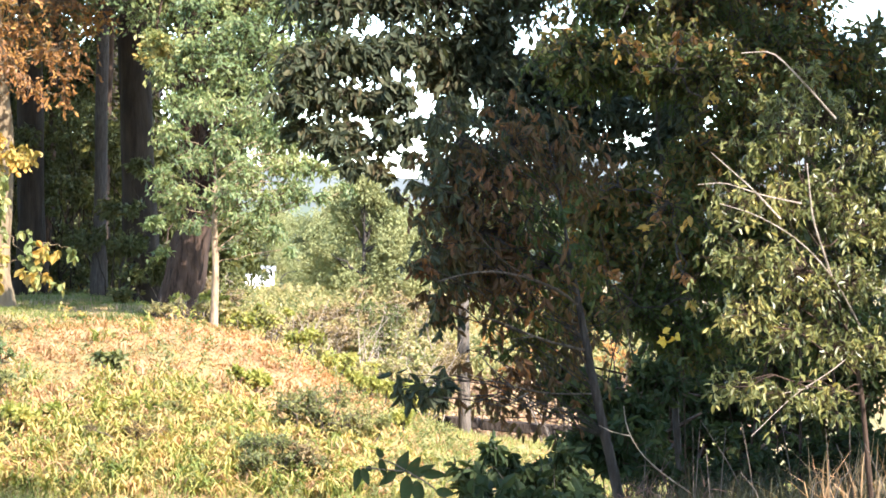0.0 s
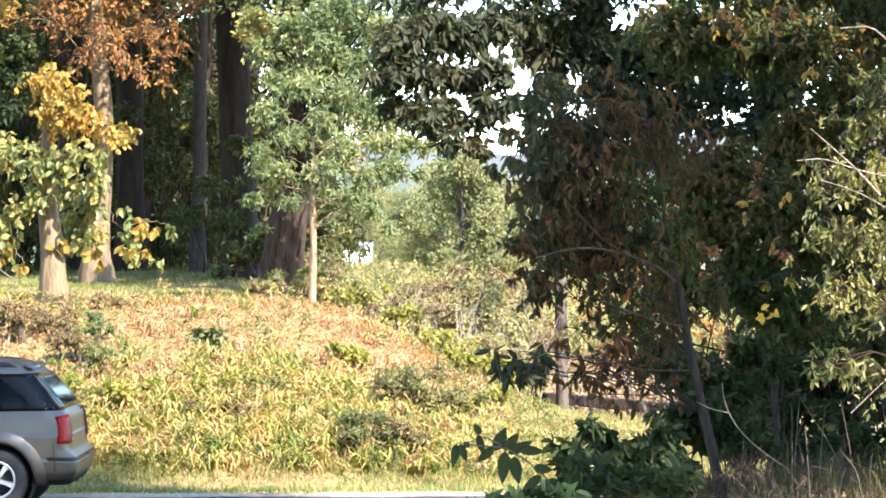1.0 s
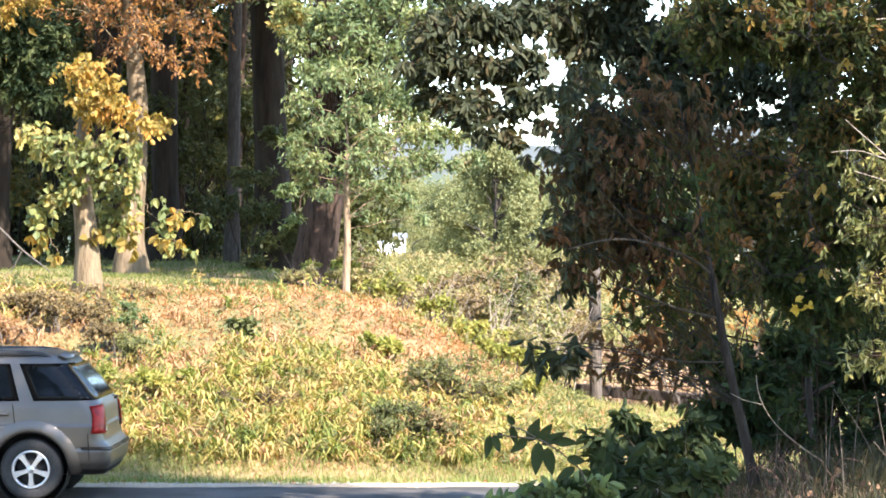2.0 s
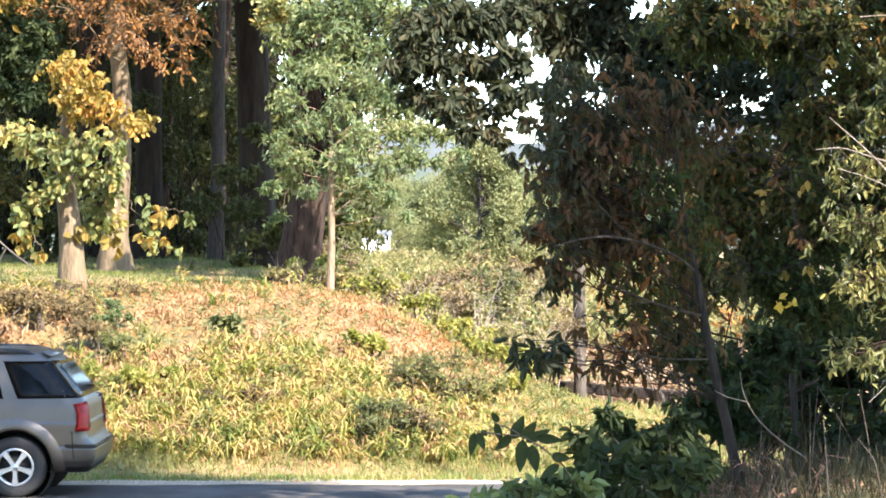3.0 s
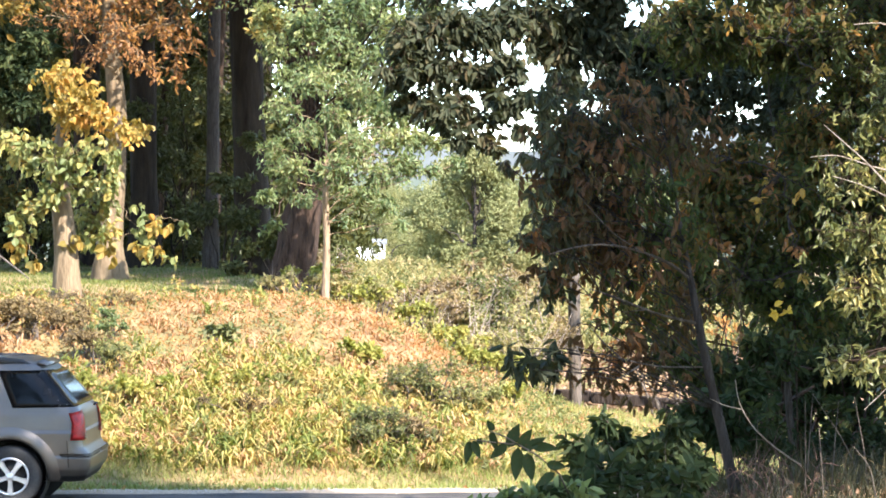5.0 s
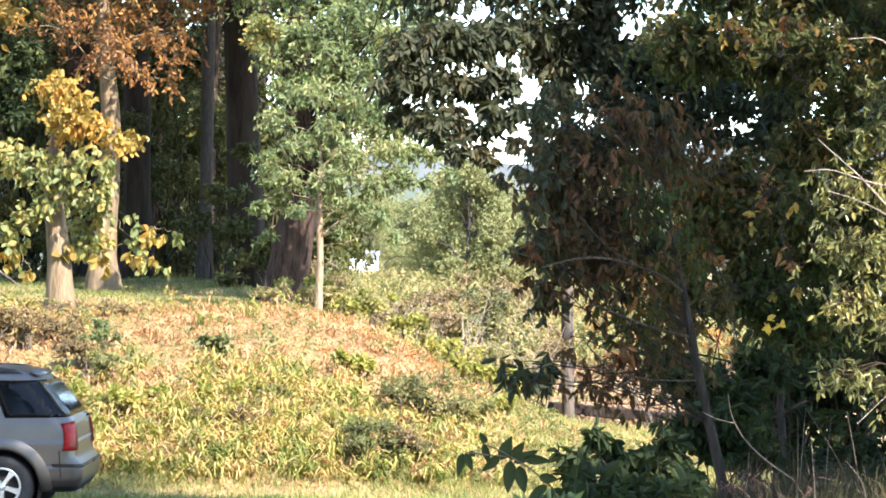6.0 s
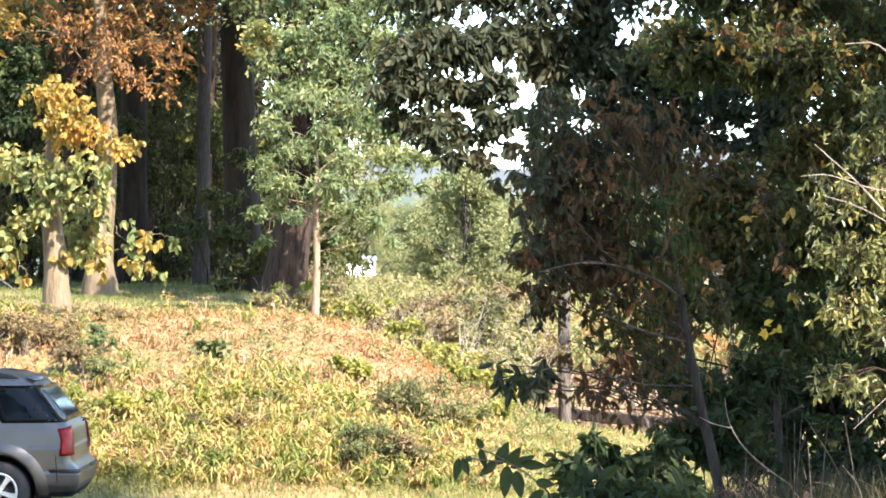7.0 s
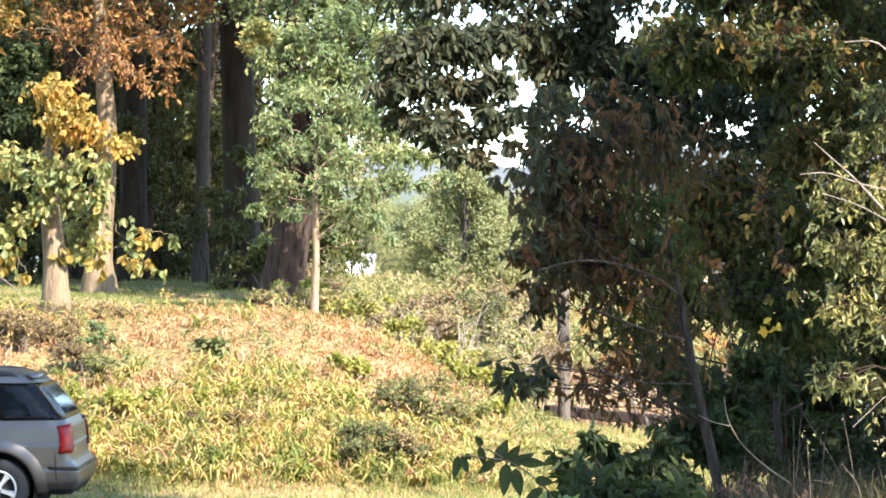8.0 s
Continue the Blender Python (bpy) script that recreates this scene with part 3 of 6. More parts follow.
litter_leaves("leaf_litter", "brown leaf litter on the low bank behind the timber", scatter(16000, 0.8, 9, 47.6, 60), 0.11, M_LITTER)
litter_leaves("bank_leaves", "scattered dead leaves on the near bank", scatter(700, 0.2, 4, 8.5, 16), 0.05, M_LITTER)


def stones(n):
    """Loose gravel along the road's edge."""
    x = GRNG.uniform(-7, 4, n)
    y = road_edge(x) + GRNG.normal(0.30, 0.16, n)
    r = GRNG.uniform(0.006, 0.016, n)
    dirs = np.array([(1, 0, 0), (0, 1, 0), (-1, 0, 0), (0, -1, 0), (0, 0, 1)], float)
    v = np.stack([x, y, np.full(n, 0.04)], 1)[:, None] + dirs[None] * r[:, None, None] * GRNG.uniform(0.6, 1.3, (n, 5, 1))
    o = np.arange(n)[:, None] * 5
    q = np.concatenate([o + k for k in ([0, 1, 4], [1, 2, 4], [2, 3, 4], [3, 0, 4])], 0)
    return mesh_from("gravel", v, q, M_STONE, False)


tagged(new("gravel", stones(1200)), "loose pale gravel stones at the road's edge", "gravel", kind="stuff")


# ---------------------------------------------------------------- distance
def hill(name, y, z0, rise, seed, mat, label):
    rng = np.random.default_rng(seed)
    xs = np.linspace(-y * 0.9, y * 0.9, 240)
    prof = rise * (0.8 + 0.12 * np.sin(xs / y * 7 + seed) + 0.06 * np.sin(xs / y * 23 + 2 * seed)) + rng.normal(0, rise * 0.02, 240)
    rows = [(y - y * 0.15, -2.0 * np.ones(240)), (y - y * 0.05, z0 + prof * 0.6), (y, z0 + prof), (y + y * 0.1, z0 + prof * 0.7), (y + y * 0.2, -2.0 * np.ones(240))]
    v = np.stack([np.stack([xs, np.full(240, yy), zz], 1) for yy, zz in rows], 1).reshape(-1, 3)
    i = (np.arange(239)[:, None] * 5 + np.arange(4)[None])[..., None]
    return tagged(new(name, mesh_from(name, v, (i + np.array([0, 5, 6, 1])).reshape(-1, 4), mat)), label, "hill", kind="structure")


M_HILL = plain_material("far_wooded_hill", (0.042, 0.056, 0.036), (0.064, 0.078, 0.048), 0.03, 0.95)
# The air's haze is painted into this hill's base colour.
M_HILL_FAR = plain_material("hazy_far_hill", (0.066, 0.075, 0.070), (0.084, 0.094, 0.088), 0.02, 0.95)
hill("backdrop_hill", 900, 3, 30, 2, M_HILL, "wooded green hill in the distance")
hill("backdrop_hill", 1900, 3, 124, 5, M_HILL_FAR, "hazy blue-grey hill far away")

# ---------------------------------------------------------------- trees on the mound
def ground_at(x, y, dz=0.0):
    return (x, y, float(height(x, y)) + dz)


tree("linden_tree", "young tree with yellowing drooping leaves and tan trunk",
     [ground_at(-6.15, 42.3, -0.05), (-6.17, 42.30, 3.19), (-6.30, 42.30, 4.33), (-6.24, 42.30, 5.38), (-6.13, 42.30, 6.14)], [0.27, 0.20, 0.17, 0.11, 0.055, 0.015],
     [(-6.81, 41.80, 4.79, 0.42), (-7.07, 42.00, 4.99, 0.28), (-6.32, 41.70, 4.50, 0.45), (-6.12, 42.90, 4.26, 0.41), (-6.57, 41.80, 3.85, 0.36), (-5.82, 43.20, 3.73, 0.37), (-6.01, 43.20, 3.39, 0.25),
      (-6.84, 42.00, 3.38, 0.25), (-6.96, 41.90, 3.66, 0.23), (-5.59, 43.30, 3.44, 0.25), (-5.42, 41.60, 4.73, 0.30), (-5.30, 41.60, 4.31, 0.26), (-5.93, 41.60, 4.73, 0.36), (-5.59, 42.90, 4.01, 0.27), (-6.29, 41.80, 4.13, 0.28)],
     M_LEAF_LINDEN, M_BARK_TAN, 21, 24, 5, 0.14, 0.82, 0.9, 0.014, 0.005, 16, 0.02, 0.06, chain=True,
     more=[(M_LEAF_GOLD, [(-6.18, 42.00, 6.03, 0.40), (-5.82, 41.80, 5.73, 0.39), (-5.58, 41.80, 5.35, 0.38), (-6.07, 41.90, 5.41, 0.38), (-5.08, 41.90, 5.12, 0.30), (-4.81, 42.00, 5.13, 0.17)], 44, "golden_crown", 0.115),
           (M_LEAF_LINDEN, [(-4.71, 42.40, 3.67, 0.29), (-4.24, 42.50, 3.59, 0.17), (-4.75, 42.30, 3.19, 0.29), (-4.51, 42.30, 3.00, 0.19), (-4.95, 42.40, 3.48, 0.21)], 4, "low_crown", 0.17),
           (M_LEAF_GOLD, [(-4.60, 42.30, 3.53, 0.25), (-4.69, 42.20, 3.10, 0.27), (-6.02, 42.20, 3.29, 0.25), (-5.41, 42.30, 3.19, 0.21), (-6.75, 42.0, 3.2, 0.22), (-6.6, 41.9, 2.95, 0.15), (-7.0, 41.9, 3.3, 0.2)], 5, "low_crown", 0.17)])

tree("oak_tree", "tall tree with rust-orange leaves and pale trunk on the lawn",
     [ground_at(-6.35, 49.5, -0.05), (-6.37, 49.50, 3.22), (-6.26, 49.50, 4.55), (-6.19, 49.50, 5.89), (-6.33, 49.50, 7.22), (-6.50, 49.50, 10.79)], [0.40, 0.26, 0.215, 0.19, 0.15, 0.07],
     [(-6.92, 48.50, 7.58, 0.65), (-5.98, 48.00, 7.31, 0.67), (-5.17, 48.50, 7.47, 0.65), (-4.79, 48.00, 6.99, 0.49), (-5.53, 47.80, 6.71, 0.48), (-6.41, 48.00, 6.88, 0.49), (-4.90, 48.00, 6.50, 0.32), (-5.99, 49.00, 7.84, 0.88),
      (-7.32, 49.00, 8.28, 0.88), (-5.11, 49.00, 8.50, 0.99), (-6.37, 48.50, 8.89, 1.04), (-4.50, 49.50, 8.12, 0.56), (-7.71, 48.00, 7.53, 0.43)],
     M_LEAF_ORANGE, M_BARK_TAN, 22, 38, 7, 0.115, 0.5, 0.5, 0.02, 0.007, 18, 0.03, 0.04, chain=True,
     more=[(M_LEAF_GOLD, [(-7.75, 46.00, 7.81, 0.35), (-8.06, 46.00, 7.50, 0.27), (-7.49, 46.00, 8.17, 0.37), (-7.9, 45.0, 7.42, 0.28), (-7.45, 45.0, 7.5, 0.24), (-8.1, 45.0, 7.15, 0.22)], 46, "yellow_crown"),
           # Unseen top clumps, added to shade the maple and the woods.
           (M_LEAF_ORANGE, [(-5.2, 43.4, 10.4, 0.9), (-4.6, 43.0, 11.0, 0.9), (-5.9, 43.8, 11.2, 0.9), (-4.2, 44.2, 11.6, 0.9), (-6.4, 44.6, 10.6, 0.8), (-3.6, 43.4, 12.2, 0.8), (-5.4, 45.6, 12.2, 1.1), (-6.8, 47.6, 11.6, 1.2), (-5.6, 49.0, 12.4, 1.2), (-7.6, 49.4, 11.2, 1.2)], 60, "upper_crown", 0.22)])

tree("maple_tree", "green leafy tree in the shade by the lawn, shade in its leaf colour",
     [ground_at(-8.9, 46.6, -0.1), (-8.8, 46.6, 4.0), (-8.6, 46.5, 7.5), (-8.5, 46.4, 9.5)], [0.24, 0.17, 0.10, 0.03],
     [(-7.95, 45.6, 6.9, 0.42), (-7.55, 45.5, 6.5, 0.42), (-7.2, 45.4, 6.9, 0.34), (-7.8, 45.6, 5.95, 0.36), (-7.4, 45.5, 5.8, 0.30), (-8.4, 45.8, 6.4, 0.5), (-7.1, 45.4, 6.3, 0.26), (-8.3, 45.8, 7.3, 0.5)],
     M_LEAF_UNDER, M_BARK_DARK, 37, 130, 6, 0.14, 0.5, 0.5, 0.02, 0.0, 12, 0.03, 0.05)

# trunks of the woods behind the lawn, their shade put into the bark colour
def wood_tree(x, y, r, lean, seed, bark, high=14.0, crown_r=2.6, crown_z=7.0, n=16, twigs=40):
    rng = np.random.default_rng(seed)
    b = np.array(ground_at(x, y, -0.1))
    up = b + np.array([lean, 0.2, high])
    cl = [(*(b + (up - b) * rng.uniform(crown_z / high, 1.0) + rng.normal(0, 1.0, 3) * [crown_r * 0.7, crown_r * 0.7, 0.5]), rng.uniform(0.9, 1.6)) for _ in range(n)]
    mid = b + (up - b) * 0.45 + [rng.normal(0, 0.12), 0, 0]
    return tree("woodland_tree", "tall tree in the shaded woods, shade in its bark colour", [b, b + (up - b) * 0.08, mid, up], [r * 1.5, r, r * 0.85, r * 0.3], cl,
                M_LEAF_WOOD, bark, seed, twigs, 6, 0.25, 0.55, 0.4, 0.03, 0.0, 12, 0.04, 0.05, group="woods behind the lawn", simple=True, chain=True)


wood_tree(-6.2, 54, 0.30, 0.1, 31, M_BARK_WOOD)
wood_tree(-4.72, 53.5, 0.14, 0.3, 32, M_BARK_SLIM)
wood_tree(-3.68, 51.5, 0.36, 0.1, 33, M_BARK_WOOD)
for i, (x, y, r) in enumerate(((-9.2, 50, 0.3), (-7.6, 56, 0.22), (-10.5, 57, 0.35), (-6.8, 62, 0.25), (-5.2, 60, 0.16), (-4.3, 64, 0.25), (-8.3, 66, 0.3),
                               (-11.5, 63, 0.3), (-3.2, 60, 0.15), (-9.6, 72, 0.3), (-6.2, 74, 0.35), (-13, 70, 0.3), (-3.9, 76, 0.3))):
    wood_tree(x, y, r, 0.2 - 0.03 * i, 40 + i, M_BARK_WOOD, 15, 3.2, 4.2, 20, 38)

# lower leaves of the woods, hanging in the shade
def thicket(name, label, clumps, mat, seed, twigs=70, per=6, leaf=0.15, aspect=0.5, droop=0.4, stem=True, category="shrub", group="", stem_mat=None, flat=0.75, simple=False, twig_r=0.005, stem_r=0.016):
    """A shrub: several stems that rise from its foot into leafy clumps."""
    rng = np.random.default_rng(seed)
    c = np.asarray(clumps, float)
    fx, fy = c[:, 0].mean(), c[:, 1].mean()
    foot = np.array(ground_at(fx, fy))
    top = root(name, foot, label, category, group)
    lv, (a, b) = sprays(rng, c, twigs, per, leaf, aspect, droop, 1.0, 1.0, flat, 0.7, simple)
    piece("foliage", mesh_from("foliage", lv[0] - foot, lv[1], mat, False), top)
    if stem:
        for k in c:
            f = foot + rng.normal(0, 1, 3) * [0.12, 0.12, 0]
            f = np.array([f[0] * 0.6 + k[0] * 0.4, f[1] * 0.6 + k[1] * 0.4, 0])
            f[2] = height(f[0], f[1]) - 0.03
            p = curve_line(f, k[:3], 0.03, rng, 8, 0.03)
            v, q = tube_data(p, np.linspace(stem_r, stem_r * 0.3, 8) * (1 + k[3]), 5)
            piece("stem", mesh_from("stem", v - foot, q, stem_mat or M_TWIG), top)
        if twig_r <= 0:
            return top
        tv, tq = twig_data(a, b, twig_r)
        tagged(piece("twig_work", mesh_from("twig_work", tv - foot, tq, stem_mat or M_TWIG), top), kind="stuff")
    return top


WOOD = np.random.default_rng(5)
for i in range(22):
    x0, y0 = -13 + i * 0.5, 58 + (i * 7) % 17
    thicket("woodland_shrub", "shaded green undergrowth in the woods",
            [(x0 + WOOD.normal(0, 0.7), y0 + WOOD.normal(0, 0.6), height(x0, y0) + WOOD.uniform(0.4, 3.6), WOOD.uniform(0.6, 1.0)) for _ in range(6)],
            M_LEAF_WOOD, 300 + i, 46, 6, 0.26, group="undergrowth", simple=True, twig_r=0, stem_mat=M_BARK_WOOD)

for i, (x, y, z, n) in enumerate(((-5.0, 45.5, 9.5, 14), (-8.0, 45.0, 9.0, 14), (-6.5, 47.5, 12.0, 14), (-10.5, 47.5, 10.5, 12))):
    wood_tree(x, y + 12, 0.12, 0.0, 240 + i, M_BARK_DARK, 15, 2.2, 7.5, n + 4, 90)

tree("woodland_tree", "tall tree in the shaded woods, shade in its bark colour",
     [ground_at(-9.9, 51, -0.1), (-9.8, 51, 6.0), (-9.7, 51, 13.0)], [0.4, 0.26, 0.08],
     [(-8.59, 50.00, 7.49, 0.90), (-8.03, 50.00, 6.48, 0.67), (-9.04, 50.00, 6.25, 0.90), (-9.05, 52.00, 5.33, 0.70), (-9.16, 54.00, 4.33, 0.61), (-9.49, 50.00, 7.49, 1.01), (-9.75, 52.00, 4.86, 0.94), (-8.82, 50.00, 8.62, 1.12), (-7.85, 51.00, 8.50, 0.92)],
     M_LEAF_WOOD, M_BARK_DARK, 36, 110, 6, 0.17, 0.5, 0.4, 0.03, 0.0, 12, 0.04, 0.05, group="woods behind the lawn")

for i, c in enumerate(((-5.62, 55.00, 4.72, 0.62), (-5.47, 56.00, 3.36, 0.57), (-5.99, 55.00, 5.59, 0.62), (-4.36, 54.00, 3.72, 0.44), (-6.08, 57.00, 3.11, 0.51), (-5.59, 56.00, 6.26, 0.76), (-4.50, 55.00, 5.21, 0.45), (-8.79, 54.00, 3.23, 0.61), (-6.73, 56.00, 2.99, 0.38), (-8.92, 58.00, 7.81, 0.78), (-9.61, 59.00, 7.36, 0.80), (-8.79, 58.00, 8.46, 0.65), (-9.84, 58.00, 7.94, 0.91), (-3.79, 50.50, 3.67, 0.30), (-3.86, 50.60, 4.59, 0.27), (-3.45, 50.50, 3.11, 0.27), (-5.92, 60.00, 7.57, 0.67), (-9.90, 60.00, 6.36, 0.81), (-10.38, 60.00, 6.02, 0.67), (-5.86, 60.00, 8.11, 0.67), (-6.33, 62.00, 7.16, 0.70), (-9.63, 60.00, 8.11, 0.67))):
    thicket("woodland_shrub", "shaded green undergrowth in the woods",
            [(c[0] + WOOD.normal(0, 0.35), c[1] + WOOD.normal(0, 0.4), c[2] + WOOD.normal(0, 0.4), c[3] * WOOD.uniform(0.6, 1.0)) for _ in range(4)],
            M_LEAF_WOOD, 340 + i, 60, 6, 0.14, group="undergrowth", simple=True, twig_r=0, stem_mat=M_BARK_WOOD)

tree("leaning_tree", "stout leaning tree with green crown, its ridged bark darkened for shade",
     [ground_at(-2.75, 47, -0.1), (-2.63, 47.00, 2.68), (-2.45, 47.00, 3.63), (-2.26, 47.00, 4.69), (-2.42, 47.00, 6.06), (-2.37, 47.00, 9.23), (-1.6, 47.5, 14.0)], [0.56, 0.38, 0.34, 0.29, 0.22, 0.15, 0.06],
     [(-2.66, 46.50, 7.18, 0.63), (-1.90, 46.00, 7.34, 0.72), (-1.08, 46.00, 7.24, 0.72), (-2.32, 46.00, 6.41, 0.52), (-1.48, 45.80, 6.50, 0.62), (-0.66, 46.00, 6.72, 0.52), (-3.07, 46.50, 7.39, 0.42),
      (-1.94, 47.00, 8.28, 1.06), (-0.68, 47.00, 8.28, 1.06), (-3.25, 47.50, 8.34, 0.96), (-0.04, 46.50, 7.60, 0.63), (-2.42, 48.00, 9.26, 1.30), (-1.08, 46.00, 5.89, 0.47), (-1.46, 45.00, 4.82, 0.49), (-1.87, 45.30, 4.43, 0.39), (-0.95, 44.80, 5.22, 0.46), (-1.36, 45.00, 5.63, 0.51), (-0.64, 44.60, 4.60, 0.36), (-1.87, 45.20, 5.24, 0.49)],
     M_LEAF_FRESH, M_BARK_DARK, 23, 120, 7, 0.115, 0.45, 0.5, 0.02, 0.006, 20, 0.05, 0.05, low=0.5, loose=0.8,
     # First set lies above the view, added to shade the woodland trunks.
     more=[(M_LEAF_FRESH, [(-2.6, 50, 9.3, 1.3), (-1.8, 49.6, 9.5, 1.3), (-3.4, 50.4, 9.6, 1.3), (-0.6, 47.4, 9.2, 1.1), (0.4, 47.4, 9.4, 1.1), (-1.5, 47.6, 9.1, 1.0), (-3.5, 47.5, 10.2, 1.4), (-1.8, 47.2, 10.4, 1.4), (0, 47.2, 10.2, 1.4), (1.6, 47.4, 10.4, 1.3), (-2.8, 48, 12.2, 1.5), (-0.8, 48, 12.4, 1.5), (1.0, 47.6, 12.3, 1.4), (-4.5, 48, 11.6, 1.3), (-2.4, 48.6, 9.6, 1.1), (-0.6, 48.4, 9.6, 1.1), (-1.6, 48, 14.2, 1.4), (0.3, 47.8, 14.4, 1.4), (2.0, 47.6, 14.0, 1.3), (-0.6, 48, 16.0, 1.3), (1.2, 47.8, 16.0, 1.2), (-3.4, 48.3, 14.0, 1.2), (2.6, 47.4, 11.8, 1.1)], 110, "upper_crown", 0.30),
           (M_LEAF_FRESH, [(-2.75, 44.60, 6.71, 0.40), (-2.24, 44.50, 7.10, 0.46), (-1.63, 44.30, 6.79, 0.46), (-1.04, 44.30, 6.49, 0.44), (-0.64, 44.40, 7.09, 0.46), (-1.34, 44.50, 7.50, 0.50), (-1.94, 44.40, 6.30, 0.42), (-2.54, 44.50, 6.10, 0.36), (-0.44, 44.40, 6.30, 0.36), (-2.25, 44.60, 7.91, 0.50), (-0.64, 44.60, 8.02, 0.55), (-2.95, 44.30, 4.05, 0.26), (-2.83, 44.30, 3.55, 0.20), (-2.84, 44.40, 4.60, 0.28)], 46, "front_crown"),
           (M_LEAF_LINDEN, [(-3.01, 45.50, 7.40, 0.27), (-3.11, 45.50, 7.04, 0.20), (-2.81, 45.60, 7.25, 0.21)], 40, "yellowing_spray")])

tree("sapling_tree", "slender pale sapling with bright green leaves at the mound's edge",
     [ground_at(-1.82, 42.4, -0.05), (-1.78, 42.40, 3.19), (-1.81, 42.40, 4.00), (-1.78, 42.50, 4.82), (-1.86, 42.60, 5.49), (-1.80, 42.60, 6.07)], [0.075, 0.058, 0.052, 0.025, 0.014, 0.006],
     [(-2.51, 42.30, 5.48, 0.40), (-2.70, 42.20, 4.81, 0.32), (-2.30, 42.00, 4.51, 0.36), (-2.51, 42.20, 4.24, 0.27), (-2.13, 42.20, 5.09, 0.40), (-1.66, 42.30, 5.38, 0.43), (-1.27, 42.20, 4.90, 0.43), (-1.64, 42.00, 4.51, 0.38),
      (-0.99, 42.30, 4.43, 0.38), (-0.42, 42.40, 4.58, 0.34), (-0.04, 42.50, 4.44, 0.23), (-1.18, 42.20, 4.05, 0.32), (-0.80, 42.40, 3.86, 0.29), (-0.52, 42.50, 3.53, 0.15), (-1.95, 42.40, 5.96, 0.48),
      (-1.28, 42.40, 5.86, 0.48), (-2.42, 42.30, 4.05, 0.17), (-0.62, 42.80, 5.99, 0.44), (0.44, 42.80, 4.59, 0.21), (-0.37, 42.60, 4.58, 0.29), (-2.12, 42.00, 3.95, 0.25), (-1.47, 42.30, 3.57, 0.19)]
     + spray((-0.81, 42.9, 5.40), (0.03, 43.0, 5.38), 0.42, 0.34, 4) + spray((-0.64, 42.6, 4.98), (0.11, 42.8, 4.95), 0.38, 0.31, 4),
     M_LEAF_FRESH, M_BARK_PALE, 24, 50, 7, 0.10, 0.42, 0.6, 0.012, 0.004, 10, 0.03, 0.06, loose=0.72)

# ---------------------------------------------------------------- far trees and field
def far_tree(x, y, h, w, seed):
    rng = np.random.default_rng(seed)
    b = np.array(ground_at(x, y, -0.2))
    cl = []
    for _ in range(24):
        t = rng.uniform(0.12, 1)
        rr = w * math.sin(math.pi * min(0.97, 0.15 + 0.8 * t)) * rng.uniform(0.3, 1)
        a = rng.uniform(0, 6.28)
        cl.append((b[0] + rr * math.cos(a), b[1] + rr * math.sin(a), b[2] + h * t * 0.93, rng.uniform(0.5, 0.9) * w * 0.42))
    return tree("far_tree", "rounded sunlit green tree beyond the field, haze in its leaf colour", [b, b + [0, 0, h * 0.25], b + [0, 0, h * 0.55]], [0.2, 0.13, 0.05], cl, M_LEAF_FAR, M_BARK_SLIM, seed,
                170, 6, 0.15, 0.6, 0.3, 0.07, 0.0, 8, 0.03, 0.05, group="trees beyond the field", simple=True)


for i, (x, y, h, w) in enumerate(((0.8, 118, 6.2, 2.4), (1.8, 108, 6.4, 2.8), (4.2, 120, 5.0, 2.8), (7.5, 115, 7.2, 3.2), (-9, 215, 7.6, 4.0), (-5.0, 230, 8.5, 4.5), (-13, 220, 8, 4), (-1.5, 212, 8.2, 4.2), (-4.6, 205, 6.8, 3.6), (3.0, 225, 9.2, 4.6),
                                   (1.6, 150, 7.0, 3.0), (2.8, 140, 7.4, 3.5), (5.8, 102, 4.4, 2.2), (9.4, 104, 5, 2.4))):
    far_tree(x, y, h, w, 80 + i)

FIELD = np.random.default_rng(8)
BRUSH = [(-0.5, 49.5, 1.3), (0.3, 50.2, 1.5), (1.1, 49.2, 1.4), (1.9, 50.0, 1.5), (0.7, 47.6, 1.0), (-0.1, 47.4, 1.0), (1.5, 47.3, 1.0), (2.0, 49.6, 1.2), (-1.3, 50.5, 1.4), (-1.9, 49.5, 1.3),
         (-0.9, 55, 1.2), (0.6, 58, 1.3), (2.2, 60, 1.2), (-0.2, 53, 1.4), (-2.2, 58, 1.3), (1.75, 47.7, 0.85), (1.3, 46.7, 0.6)]
for i, (x, y, h) in enumerate(BRUSH):
    h *= 1.7
    z = float(height(x, y))
    thicket("brush_shrub", "tangled green and tan brush with grey stems behind the mound",
            [(x + FIELD.normal(0, 0.4), y + FIELD.normal(0, 0.3), z + h * FIELD.uniform(0.15, 1.0), FIELD.uniform(0.22, 0.4)) for _ in range(10)],
            (M_FIELD, M_BRUSH_BROWN, M_LEAF_BRUSH, M_BRUSH_BROWN)[i % 4], 100 + i, 26, 5, 0.125, 0.4, 0.3, group="brush behind the mound", simple=True, stem_mat=M_TWIG_PALE, twig_r=0.006)
